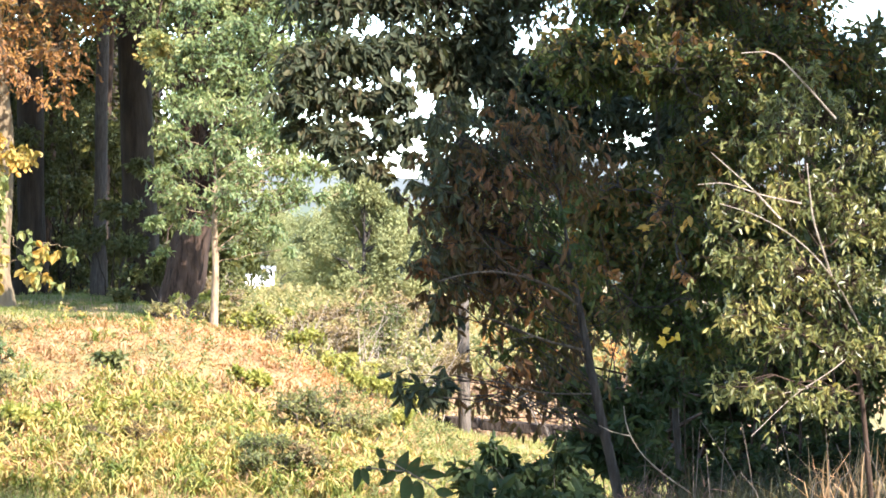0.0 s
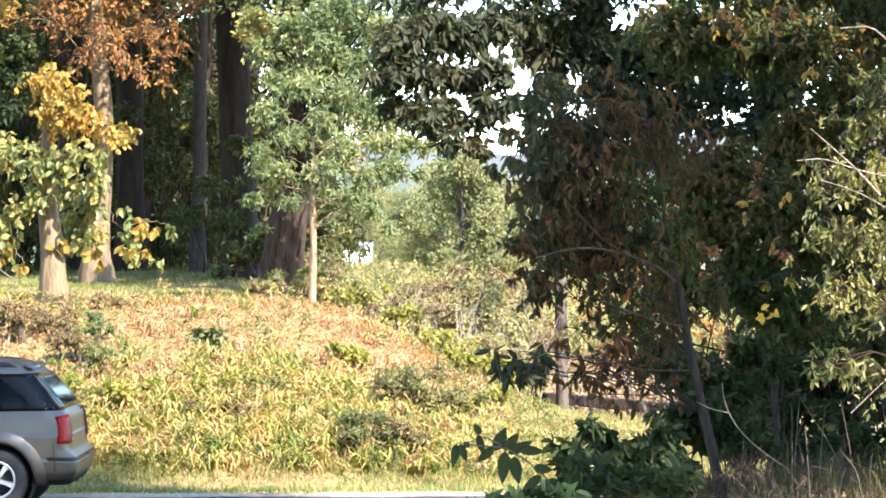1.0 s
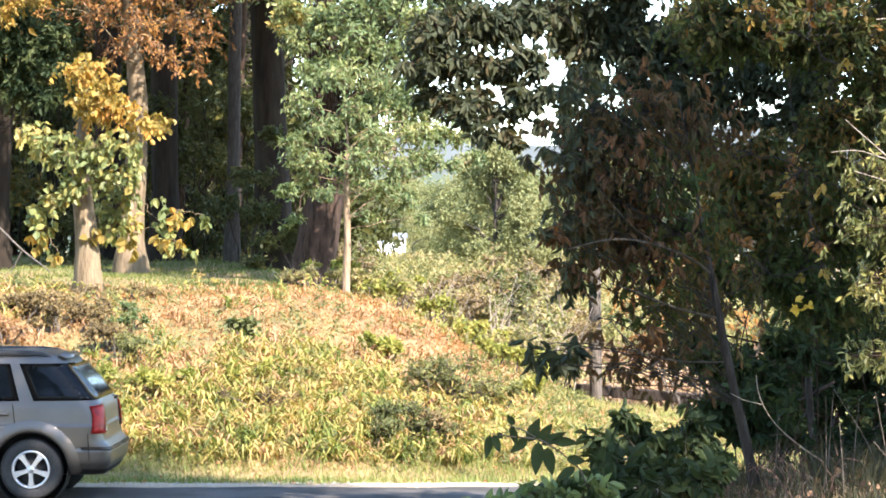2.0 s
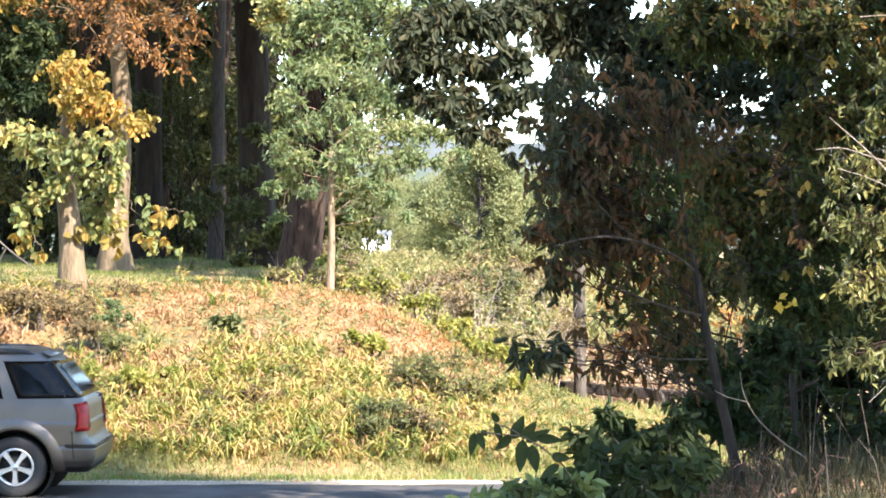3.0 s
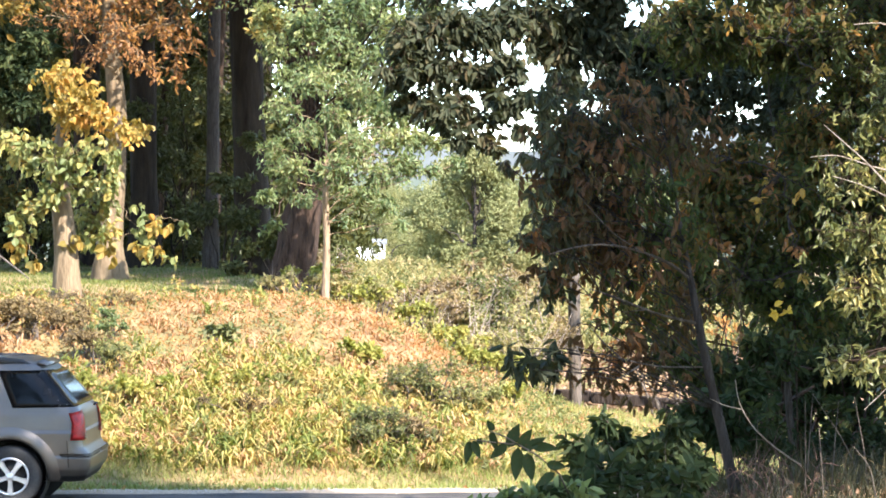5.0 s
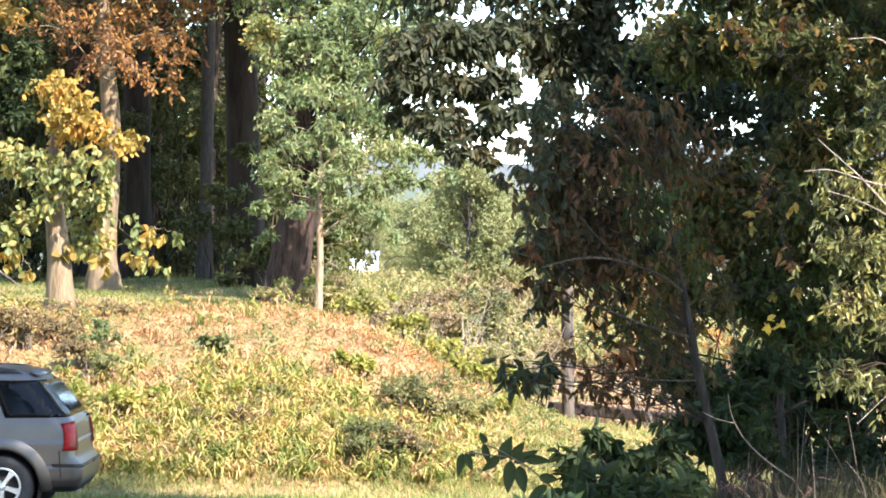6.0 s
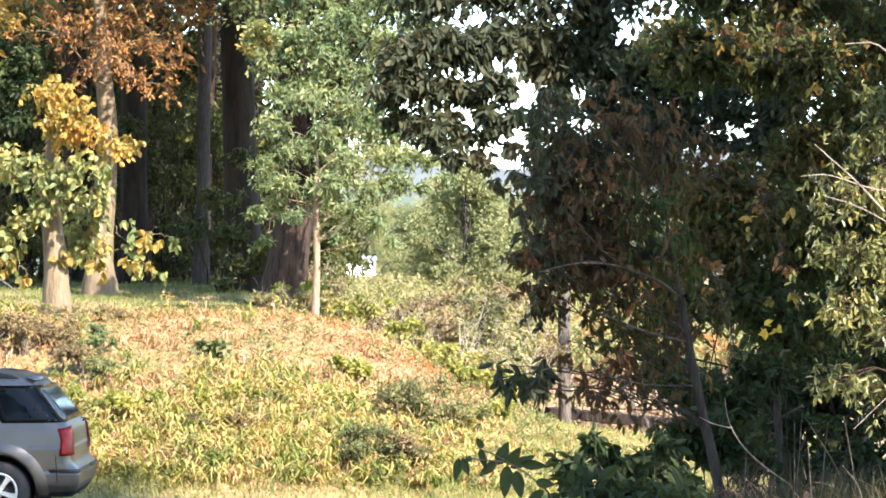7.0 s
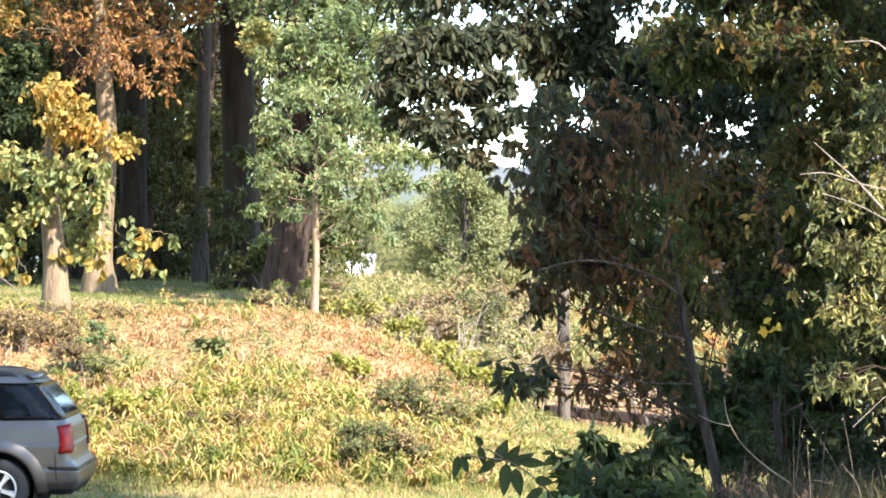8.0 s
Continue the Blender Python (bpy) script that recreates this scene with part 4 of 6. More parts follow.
for i in range(15):
    x, y = -2.0 + i * 0.25 + FIELD.normal(0, 0.12), 43.5 + FIELD.uniform(-0.5, 0.6)
    z = float(height(x, y))
    thicket("vine", "bright yellow-green leafy vines along the mound's edge",
            [(x + FIELD.normal(0, 0.28), y + FIELD.normal(0, 0.25), z + FIELD.uniform(0.04, 0.5), FIELD.uniform(0.07, 0.18)) for _ in range(5)],
            (M_LEAF_VINE, M_LEAF_VINE, M_FIELD)[i % 3], 130 + i, 16, 4, 0.095, 0.65, 0.3, group="vines on the mound's edge", flat=0.6)

thicket("autumn_shrub", "sunlit shrub with orange and yellow-green leaves beyond the bank",
        [(3.11, 46.00, 2.17, 0.41), (3.79, 46.00, 2.58, 0.47), (4.15, 46.00, 1.76, 0.47), (3.51, 46.50, 1.43, 0.38), (4.67, 46.00, 2.17, 0.47), (5.34, 46.00, 1.65, 0.47), (6.17, 46.00, 2.17, 0.47), (5.92, 46.50, 2.79, 0.47)],
        M_LEAF_ORANGE, 175, 26, 5, 0.12, 0.5, 0.4)
thicket("autumn_shrub", "sunlit shrub with yellowing leaves beyond the bank",
        [(3.48, 47.50, 2.57, 0.48), (4.23, 47.50, 2.25, 0.48), (4.98, 47.50, 2.68, 0.48), (5.73, 47.50, 2.36, 0.48), (6.79, 47.50, 1.71, 0.43)],
        M_LEAF_LINDEN, 176, 26, 5, 0.12, 0.5, 0.4)

# shrubs and weeds on the slope
def weed(x, y, h, w, seed, mat, label, n=6, twigs=34, leaf=0.085, aspect=0.4, group="weeds on the slope"):
    rng = np.random.default_rng(seed)
    z = float(height(x, y))
    return thicket("weed", label, [(x + rng.normal(0, w), y + rng.normal(0, w * 0.5), z + h * rng.uniform(0.3, 0.95), rng.uniform(0.6, 1.0) * max(h, w) * 0.38) for _ in range(n)],
                   mat, seed, twigs, 5, leaf, aspect, 0.1, group=group, flat=0.7, twig_r=0.004, simple=True)


weed(0.14, 36.0, 0.72, 0.30, 151, M_LEAF_WEED, "leafy grey-green shrub on the slope", 13, 40, 0.075)
weed(-0.66, 33.9, 0.55, 0.27, 152, M_LEAF_BRUSH, "low dark green bushy weed by the verge", 12, 45, 0.07)
weed(-0.25, 34.0, 0.42, 0.16, 153, M_BRUSH_BROWN, "low bushy weed with brown stems", 6, 40)
weed(-1.0, 37.3, 0.34, 0.16, 154, M_LEAF_VINE, "bright yellow-green broadleaf weed", 5, 26, 0.11, 0.6)
weed(-3.2, 38.0, 0.26, 0.09, 155, M_LEAF_BRUSH, "small dark green broadleaf weed", 4, 14, 0.12, 0.6)
weed(-3.1, 35.6, 0.26, 0.28, 156, M_LEAF_VINE, "spreading yellow-green leafy weeds", 6, 26, 0.10, 0.55)
weed(-4.9, 38.2, 0.4, 0.16, 157, M_LEAF_FRESH, "upright leafy green weed", 5, 26)
weed(-4.4, 35.4, 0.34, 0.3, 158, M_LEAF_VINE, "tufted yellow-green leafy weeds", 6, 26, 0.11, 0.4)
weed(0.65, 36.2, 0.36, 0.22, 159, M_LEAF_WEED, "pale bushy weed on the slope", 6, 34)
weed(-2.5, 34.6, 0.34, 0.26, 166, M_BRUSH_BROWN, "brown withered weeds low on the slope", 8, 30, 0.06, 0.3)
weed(-2.2, 35.9, 0.2, 0.2, 160, M_LEAF_WEED, "low dark weeds in the grass", 5, 18, 0.09)
# Brown brush here also stands in for shade on the slope's left.
weed(-5.6, 40.6, 0.2, 0.4, 161, M_BRUSH_BROWN, "brown dry weeds below the tree", 7, 22, 0.07, 0.35)
weed(-6.7, 38.6, 0.36, 0.3, 167, M_BRUSH_BROWN, "dull brown brush low on the slope", 9, 26, 0.09, 0.45)
weed(-6.0, 38.5, 0.32, 0.26, 168, M_BRUSH_BROWN, "dull brown brush low on the slope", 8, 26, 0.09, 0.45)
weed(-5.5, 38.6, 0.36, 0.2, 169, M_BRUSH_BROWN, "dry brown weeds low on the slope", 7, 22, 0.08, 0.4)
weed(-6.4, 39.6, 0.2, 0.3, 162, M_BRUSH_BROWN, "dull brown dry weeds below the tree", 6, 22, 0.10, 0.5)
weed(-6.6, 39.2, 0.26, 0.25, 181, M_BRUSH_BROWN, "brown tangled brush below the tree, also standing in for shade", 9, 30, 0.07, 0.4)
weed(-5.9, 38.0, 0.4, 0.28, 182, M_BRUSH_BROWN, "brown tangled brush low on the slope, also standing in for shade", 10, 30, 0.07, 0.4)
weed(-5.1, 37.0, 0.4, 0.22, 183, M_BRUSH_BROWN, "brown withered brush low on the slope", 9, 30, 0.07, 0.35)
weed(-4.75, 36.4, 0.42, 0.14, 184, M_LEAF_WEED, "dull green bushy weed low on the slope", 6, 30, 0.07, 0.4)
weed(-6.9, 37.3, 0.45, 0.25, 185, M_GRASS_DRY, "tan withered brush low on the slope", 8, 30, 0.07, 0.3)
weed(-2.35, 42.9, 0.34, 0.2, 190, M_FIELD, "dry tan weeds beside the leaning trunk", 8, 26, 0.08, 0.25)
weed(-2.6, 43.1, 0.3, 0.12, 191, M_FIELD, "tan withered weeds beside the leaning trunk", 5, 22, 0.08, 0.3)
weed(1.25, 38.8, 0.34, 0.25, 163, M_LEAF_VINE, "yellow-green weeds on the mound's flank", 6, 24, 0.10, 0.5)
weed(0.55, 41, 0.32, 0.25, 164, M_LEAF_VINE, "yellow-green weeds on the mound's flank", 6, 24, 0.10, 0.5)

# ---------------------------------------------------------------- trees of the near bank
tree("hickory_tree", "slender tree with dark maroon and green drooping leaves, in shade",
     [ground_at(1.46, 12, -0.05), (1.39, 12.00, 2.15), (1.31, 12.00, 2.50), (1.23, 12.00, 2.93), (1.17, 12.10, 3.31), (1.14, 12.30, 3.62), (1.11, 12.50, 3.82)], [0.032, 0.025, 0.021, 0.016, 0.007, 0.004, 0.002],
     [(0.74, 12.00, 3.55, 0.20), (0.93, 12.30, 3.73, 0.20), (0.77, 12.00, 3.28, 0.22), (0.83, 12.00, 3.06, 0.19),  (0.93, 12.00, 2.60, 0.11), (1.19, 12.40, 3.62, 0.20), (1.24, 12.40, 2.76, 0.17)],
     M_LEAF_DARK, M_BARK_SLIM, 25, 74, 5, 0.060, 0.42, 1.1, 0.004, 0.0022, 10, 0.05, 0.05, loose=1.6,
     more=[(M_LEAF_MIXED, [(0.93, 12.00, 2.90, 0.13), (0.98, 12.20, 2.76, 0.12), (1.00, 12.10, 3.36, 0.19), (1.08, 12.10, 3.12, 0.19), (0.83, 12.10, 3.15, 0.14), (0.90, 12.30, 3.62, 0.11), (0.70, 12.10, 3.42, 0.11)], 48, "green_crown"),
           # Left sprays take a deeper green that stands in for their shade.
           (M_LEAF_DEEP, [(0.68, 12.20, 3.70, 0.14), (0.63, 11.90, 3.41, 0.12), (0.54, 11.70, 3.22, 0.08), (0.60, 11.80, 3.10, 0.11), (0.56, 11.80, 2.93, 0.08), (0.50, 11.70, 3.36, 0.05), (0.42, 11.60, 3.13, 0.05), (0.62, 11.9, 3.56, 0.10), (0.80, 12.1, 3.68, 0.12), (0.56, 11.8, 3.76, 0.07), (0.54, 11.8, 3.62, 0.07), (0.54, 11.8, 3.48, 0.07), (0.34, 11.7, 3.46, 0.04), (0.45, 11.7, 3.50, 0.05), (0.60, 11.8, 3.84, 0.08)], 17, "dark_crown"),
           (M_LEAF_DARK, [(0.66, 12.1, 3.62, 0.14), (0.62, 11.9, 3.38, 0.12), (0.60, 11.8, 3.16, 0.11), (0.55, 11.8, 2.95, 0.08), (0.72, 12.0, 3.10, 0.13), (0.46, 11.6, 3.12, 0.05)], 34, "crown"),
           (M_LEAF_DARK, [(0.74, 11.90, 2.50, 0.11), (0.85, 12.00, 2.39, 0.10), (1.05, 12.10, 2.52, 0.13), (0.69, 12.00, 2.71, 0.08), (1.10, 12.00, 2.33, 0.11), (0.91, 12.00, 2.50, 0.10)], 6, "low_crown"),
           (M_LEAF_DEEP, [(0.41, 11.70, 2.60, 0.065), (0.46, 11.60, 2.51, 0.065), (0.52, 11.70, 2.58, 0.06), (0.60, 11.80, 2.60, 0.07), (0.36, 11.65, 2.55, 0.04), (0.56, 11.7, 2.50, 0.05)], 5, "low_crown", 0.08)])

tree("ash_tree", "dark green tree against the pale sky",
     [ground_at(5.5, 21.4, -0.1), (5.4, 21.3, 3.0), (5.25, 21.2, 6.5), (4.6, 21, 13.5)], [0.16, 0.12, 0.09, 0.03],
     spray((-0.20, 19.9, 4.74), (0.40, 20.25, 4.86), 0.18, 0.19, 4) + spray((-0.28, 19.8, 4.48), (0.40, 20.2, 4.48), 0.14, 0.16, 4)
     + spray((-0.15, 20.0, 4.26), (0.25, 19.8, 3.96), 0.13, 0.09, 4) + spray((0.58, 20.5, 4.94), (1.19, 21, 4.97), 0.22, 0.20, 3)
     + spray((1.07, 21, 4.77), (1.89, 21, 4.74), 0.24, 0.24, 4) + spray((1.16, 20.7, 4.45), (1.87, 21, 4.42), 0.14, 0.23, 3)
     + spray((0.52, 19.95, 4.30), (0.50, 19.95, 3.89), 0.08, 0.05, 3) + spray((0.52, 20.0, 4.30), (0.70, 19.9, 4.02), 0.07, 0.05, 3)
     + spray((0.90, 20.0, 4.28), (0.95, 20.0, 3.93), 0.06, 0.07, 3) + spray((0.07, 20.5, 5.33), (1.59, 21, 5.51), 0.28, 0.38, 4)
     + spray((1.38, 21, 5.20), (1.60, 21, 4.88), 0.14, 0.13, 3) + spray((1.77, 21.5, 4.26), (2.44, 21, 4.15), 0.22, 0.12, 4)
     + spray((2.11, 21, 4.66), (3.02, 21.4, 4.58), 0.21, 0.21, 3) + spray((2.20, 21, 4.40), (2.64, 21, 4.44), 0.16, 0.09, 3)
     + spray((2.64, 21, 4.11), (3.17, 21.5, 4.02), 0.09, 0.21, 3) + spray((2.86, 21, 4.22), (3.04, 21, 4.45), 0.10, 0.16, 3)
     + spray((2.45, 21, 4.32), (2.85, 21, 4.27), 0.07, 0.06, 3) + spray((0.60, 20, 4.57), (0.74, 20, 4.29), 0.10, 0.08, 3) + spray((0.20, 20, 4.27), (0.42, 20, 3.97), 0.09, 0.07, 4),
     M_LEAF_DEEP, M_BARK_DARK, 26, 58, 5, 0.10, 0.46, 0.7, 0.008, 0.003, 12, 0.03, 0.05, loose=1.25, chain=True,
     # Clumps high out of view, added to shade the road and car.
     more=[(M_LEAF_DEEP, [(3.2, 20.3, 13.2, 0.9), (4.2, 20.6, 14.2, 1.0), (5.3, 20.8, 13.4, 1.0), (6.3, 20.6, 14.0, 0.9), (4.6, 21.4, 12.6, 0.9), (3.6, 21.4, 14.4, 0.8), (5.6, 21.3, 14.8, 0.8), (6.8, 21.2, 13.0, 0.8), (2.6, 20.8, 13.8, 0.7), (3.0, 23.3, 11.0, 0.5), (3.7, 23.2, 11.2, 0.45), (2.4, 23.4, 11.0, 0.4), (0.6, 22.2, 11.0, 0.6), (1.5, 21.9, 11.2, 0.6), (2.5, 22.2, 11.0, 0.6), (3.4, 21.8, 11.1, 0.6), (4.4, 22.1, 11.0, 0.6), (5.1, 22.6, 11.2, 0.5)], 90, "upper_crown", 0.13),
           # Unseen sprays placed to drop shade on the verge by the car.
           (M_LEAF_DEEP, [(2.9, 23.5, 11.0, 0.25), (3.4, 23.4, 11.1, 0.25), (3.9, 23.5, 11.0, 0.23), (2.4, 23.45, 11.0, 0.25), (4.4, 23.2, 11.1, 0.18)], 120, "upper_crown", 0.12)])

tree("cherry_tree", "leafy tree with green and yellowing leaves in shade",
     [ground_at(2.35, 16, -0.1), (2.25, 16, 2.2), (2.32, 16, 3.0), (2.15, 16.1, 4.0), (2.2, 16.3, 5.0)], [0.03, 0.022, 0.013, 0.005, 0.003],
     [(1.64, 16.00, 4.47, 0.29), (1.93, 16.00, 4.44, 0.22), (2.24, 16.20, 4.38, 0.23), (2.50, 16.00, 4.40, 0.32), (1.94, 15.80, 3.65, 0.20), (1.68, 16.00, 3.54, 0.23), (2.43, 16.00, 3.86, 0.22), (2.19, 15.80, 3.42, 0.28), (1.85, 15.90, 3.25, 0.27),
      (2.43, 16.00, 3.18, 0.29), (2.02, 15.90, 2.92, 0.27), (1.66, 16.20, 2.89, 0.24), (2.32, 16.00, 2.67, 0.27), (2.77, 16.30, 3.98, 0.33), (2.86, 16.40, 3.44, 0.33), (2.79, 16.40, 2.88, 0.30), (1.90, 16.40, 4.88, 0.33), (2.47, 16.50, 4.92, 0.35), (2.97, 16.40, 4.58, 0.35), (2.29, 16.00, 3.68, 0.14), (2.43, 16.00, 3.59, 0.12), (1.34, 15.0, 3.66, 0.13), (1.50, 15.0, 3.63, 0.13), (1.20, 14.6, 3.60, 0.10)],
     M_LEAF_MIXED, M_BARK_SLIM, 27, 210, 6, 0.062, 0.5, 0.6, 0.01, 0.004, 12, 0.03, 0.05, chain=True,
     more=[(M_LEAF_GOLD, [(1.82, 15.40, 4.52, 0.17), (1.93, 15.30, 4.37, 0.16), (2.08, 15.00, 3.51, 0.17), (1.91, 15.00, 3.34, 0.15), (2.24, 15.20, 2.93, 0.17), (1.60, 15.30, 2.76, 0.14), (2.39, 15.30, 4.13, 0.17)], 3, "golden_crown"),
           (M_LEAF_ORANGE, [(1.88, 15.30, 4.48, 0.17), (2.22, 15.40, 4.50, 0.16), (2.06, 15.00, 3.47, 0.17), (1.73, 15.20, 3.03, 0.17), (2.15, 15.00, 3.10, 0.16)], 5, "orange_crown"),
           (M_LEAF_MIXED, [(3.43, 17.00, 4.48, 0.38), (3.73, 17.00, 4.14, 0.38), (3.50, 17.00, 3.76, 0.34), (3.27, 17.00, 3.11, 0.34), (3.73, 17.00, 3.26, 0.36), (3.50, 17.00, 2.65, 0.34), (3.05, 16.60, 2.43, 0.26), (2.81, 17.00, 4.94, 0.36), (3.20, 17.00, 4.90, 0.36), (3.35, 17.00, 5.21, 0.38)], 170, "crown")])

tree("understorey_tree", "spindly tree with green leaves beneath taller crowns, shade in its colours",
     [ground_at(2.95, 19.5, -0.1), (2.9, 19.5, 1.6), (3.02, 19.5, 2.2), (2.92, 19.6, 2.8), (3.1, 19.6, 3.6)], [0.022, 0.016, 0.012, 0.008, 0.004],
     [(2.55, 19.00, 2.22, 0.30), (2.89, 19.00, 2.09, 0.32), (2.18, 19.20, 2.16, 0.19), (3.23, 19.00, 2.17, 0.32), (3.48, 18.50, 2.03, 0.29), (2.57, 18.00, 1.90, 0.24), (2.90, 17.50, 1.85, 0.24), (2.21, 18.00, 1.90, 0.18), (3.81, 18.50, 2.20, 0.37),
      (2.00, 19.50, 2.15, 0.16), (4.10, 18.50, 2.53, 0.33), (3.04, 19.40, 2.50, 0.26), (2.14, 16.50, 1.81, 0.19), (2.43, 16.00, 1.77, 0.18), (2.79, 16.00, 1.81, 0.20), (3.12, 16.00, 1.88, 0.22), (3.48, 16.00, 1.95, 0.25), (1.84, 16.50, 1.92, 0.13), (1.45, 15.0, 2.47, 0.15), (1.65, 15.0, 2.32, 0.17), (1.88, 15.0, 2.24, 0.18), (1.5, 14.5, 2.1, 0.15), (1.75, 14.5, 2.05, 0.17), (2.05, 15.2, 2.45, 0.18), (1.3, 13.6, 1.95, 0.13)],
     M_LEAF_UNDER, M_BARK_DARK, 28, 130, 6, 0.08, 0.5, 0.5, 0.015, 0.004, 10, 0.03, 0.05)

tree("backing_tree", "dense dark green tree at the back of the thicket",
     [ground_at(5.4, 27, -0.1), (5.3, 27, 4.0), (5.2, 27, 9.0)], [0.10, 0.07, 0.03],
     [(2.61, 26.00, 5.36, 0.47), (3.60, 26.00, 5.59, 0.53), (2.78, 26.00, 3.25, 0.47), (3.19, 26.00, 3.66, 0.53), (4.30, 26.00, 4.42, 0.58), (4.07, 26.00, 3.25, 0.70), (3.49, 26.00, 2.79, 0.53), (4.77, 26.00, 5.01, 0.76), (4.89, 26.00, 3.66, 0.76), (4.65, 26.00, 2.55, 0.64), (5.59, 26.00, 5.24, 0.76),
      (5.71, 26.00, 3.84, 0.76), (5.47, 26.00, 2.55, 0.70), (3.95, 26.00, 2.20, 0.47)],
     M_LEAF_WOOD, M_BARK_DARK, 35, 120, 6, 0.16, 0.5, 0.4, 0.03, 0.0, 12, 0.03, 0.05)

tree("pale_leaved_shrub", "tall multi-stemmed shrub with small pale green leaves and bare twigs",
     [ground_at(2.15, 9.7, -0.05), (2.10, 9.70, 2.58), (2.08, 9.70, 2.71), (2.05, 9.70, 2.81), (1.96, 9.60, 3.06), (1.85, 9.60, 3.45)], [0.012, 0.010, 0.009, 0.007, 0.004, 0.002],
     [(1.66, 9.60, 3.54, 0.09), (1.78, 9.60, 3.62, 0.13), (1.95, 9.70, 3.67, 0.15), (2.13, 9.70, 3.56, 0.15), (1.59, 9.50, 3.34, 0.12), (1.76, 9.50, 3.36, 0.13), (1.98, 9.60, 3.36, 0.14), (2.15, 9.70, 3.26, 0.14), (1.51, 9.40, 3.12, 0.08),
      (1.64, 9.40, 3.12, 0.13), (1.83, 9.50, 3.08, 0.14), (2.04, 9.60, 3.04, 0.14), (1.60, 9.40, 2.93, 0.11), (1.79, 9.50, 2.85, 0.13), (1.98, 9.60, 2.78, 0.12), (1.50, 9.30, 2.91, 0.05), (1.56, 9.30, 2.66, 0.09), (1.73, 9.40, 2.62, 0.11),
      (1.91, 9.50, 2.59, 0.10), (2.15, 9.70, 2.78, 0.12), (1.46, 9.20, 2.65, 0.05), (1.71, 9.70, 3.74, 0.05), (1.89, 9.80, 3.85, 0.09)],
     M_LEAF_SHRUB, M_BARK_DARK, 29, 46, 6, 0.035, 0.40, 0.7, 0.005, 0.0016, 10, 0.03, 0.06, category="shrub", loose=1.35)

# First two bushes carry shade in the leaf colour, the third carries sun.
thicket("broadleaf_bush", "green bush with broad pointed leaves at the bank's edge, shade in their colour",
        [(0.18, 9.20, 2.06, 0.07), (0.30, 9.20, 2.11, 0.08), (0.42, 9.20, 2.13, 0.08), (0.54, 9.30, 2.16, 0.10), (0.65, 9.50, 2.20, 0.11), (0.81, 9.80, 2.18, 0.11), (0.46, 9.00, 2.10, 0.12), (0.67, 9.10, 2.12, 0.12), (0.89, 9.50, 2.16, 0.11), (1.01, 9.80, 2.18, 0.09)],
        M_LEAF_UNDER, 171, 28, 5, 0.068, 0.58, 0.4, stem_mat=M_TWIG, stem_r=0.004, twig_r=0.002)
thicket("broadleaf_bush", "loose bush of green leaves under the slender tree, shade in their colour",
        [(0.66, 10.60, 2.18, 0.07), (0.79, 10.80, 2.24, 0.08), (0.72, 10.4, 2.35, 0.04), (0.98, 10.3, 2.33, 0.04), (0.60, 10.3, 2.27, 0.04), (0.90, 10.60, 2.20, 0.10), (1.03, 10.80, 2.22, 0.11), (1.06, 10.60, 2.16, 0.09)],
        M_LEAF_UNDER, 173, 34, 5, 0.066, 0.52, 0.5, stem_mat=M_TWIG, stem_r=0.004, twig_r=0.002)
thicket("broadleaf_bush", "low bush with fresh green leaves by the kerb, sun in their colour",
        [(0.30, 9.00, 2.17, 0.05), (0.38, 8.90, 2.16, 0.05), (0.19, 8.90, 2.14, 0.05), (0.46, 9.00, 2.19, 0.05), (0.10, 8.9, 2.12, 0.04), (0.55, 9.0, 2.17, 0.05)],
        M_LEAF_FRESH, 174, 11, 4, 0.06, 0.55, 0.3, stem_mat=M_TWIG, stem_r=0.003, twig_r=0.002)


def seedling(foot, label, stems, leaves):
    """An upright seedling: bent stems, and broad leaves each of its own. leaves: (base, tip, width)."""
    foot = np.array(foot, float)
    top = root("seedling", foot, label, "seedling")
    rng = np.random.default_rng(172)
    for pts in stems:
        v, q = tube_data(np.array(pts, float), np.linspace(0.004, 0.0018, len(pts)), 6)
        piece("stem", mesh_from("stem", v - foot, q, M_TWIG), top)
    for b, t, w in leaves:
        b, t = np.array(b, float), np.array(t, float)
        d = t - b
        L = np.linalg.norm(d)
        nor = unit(np.array([rng.normal(0, 0.4), -1.0, rng.normal(0.0, 0.3)]))
        side = unit(np.cross(d, nor))
        s = np.linspace(0, 1, 9)[:, None]
        half = w * 0.5 * (np.sin(np.pi * np.clip(s, 0, 1) ** 0.8) ** 0.8) * (1 - 0.25 * s)
        mid = b + d * s - nor * (4 * s * (1 - s)) * L * 0.05
        rows = [mid + side * half * k + nor * abs(k) * half * 0.3 for k in (-1, -0.5, 0, 0.5, 1)]
        v = np.stack(rows, 1).reshape(-1, 3)
        i = (np.arange(8)[:, None] * 5 + np.arange(4)[None])[..., None]
        piece("leaf", mesh_from("leaf", v - foot, (i + np.array([0, 5, 6, 1])).reshape(-1, 4), M_LEAF_UNDER), top)
    return top


SY = 8.9


def sp(x, z, dy=0.0):
    return (x, SY + dy, z)


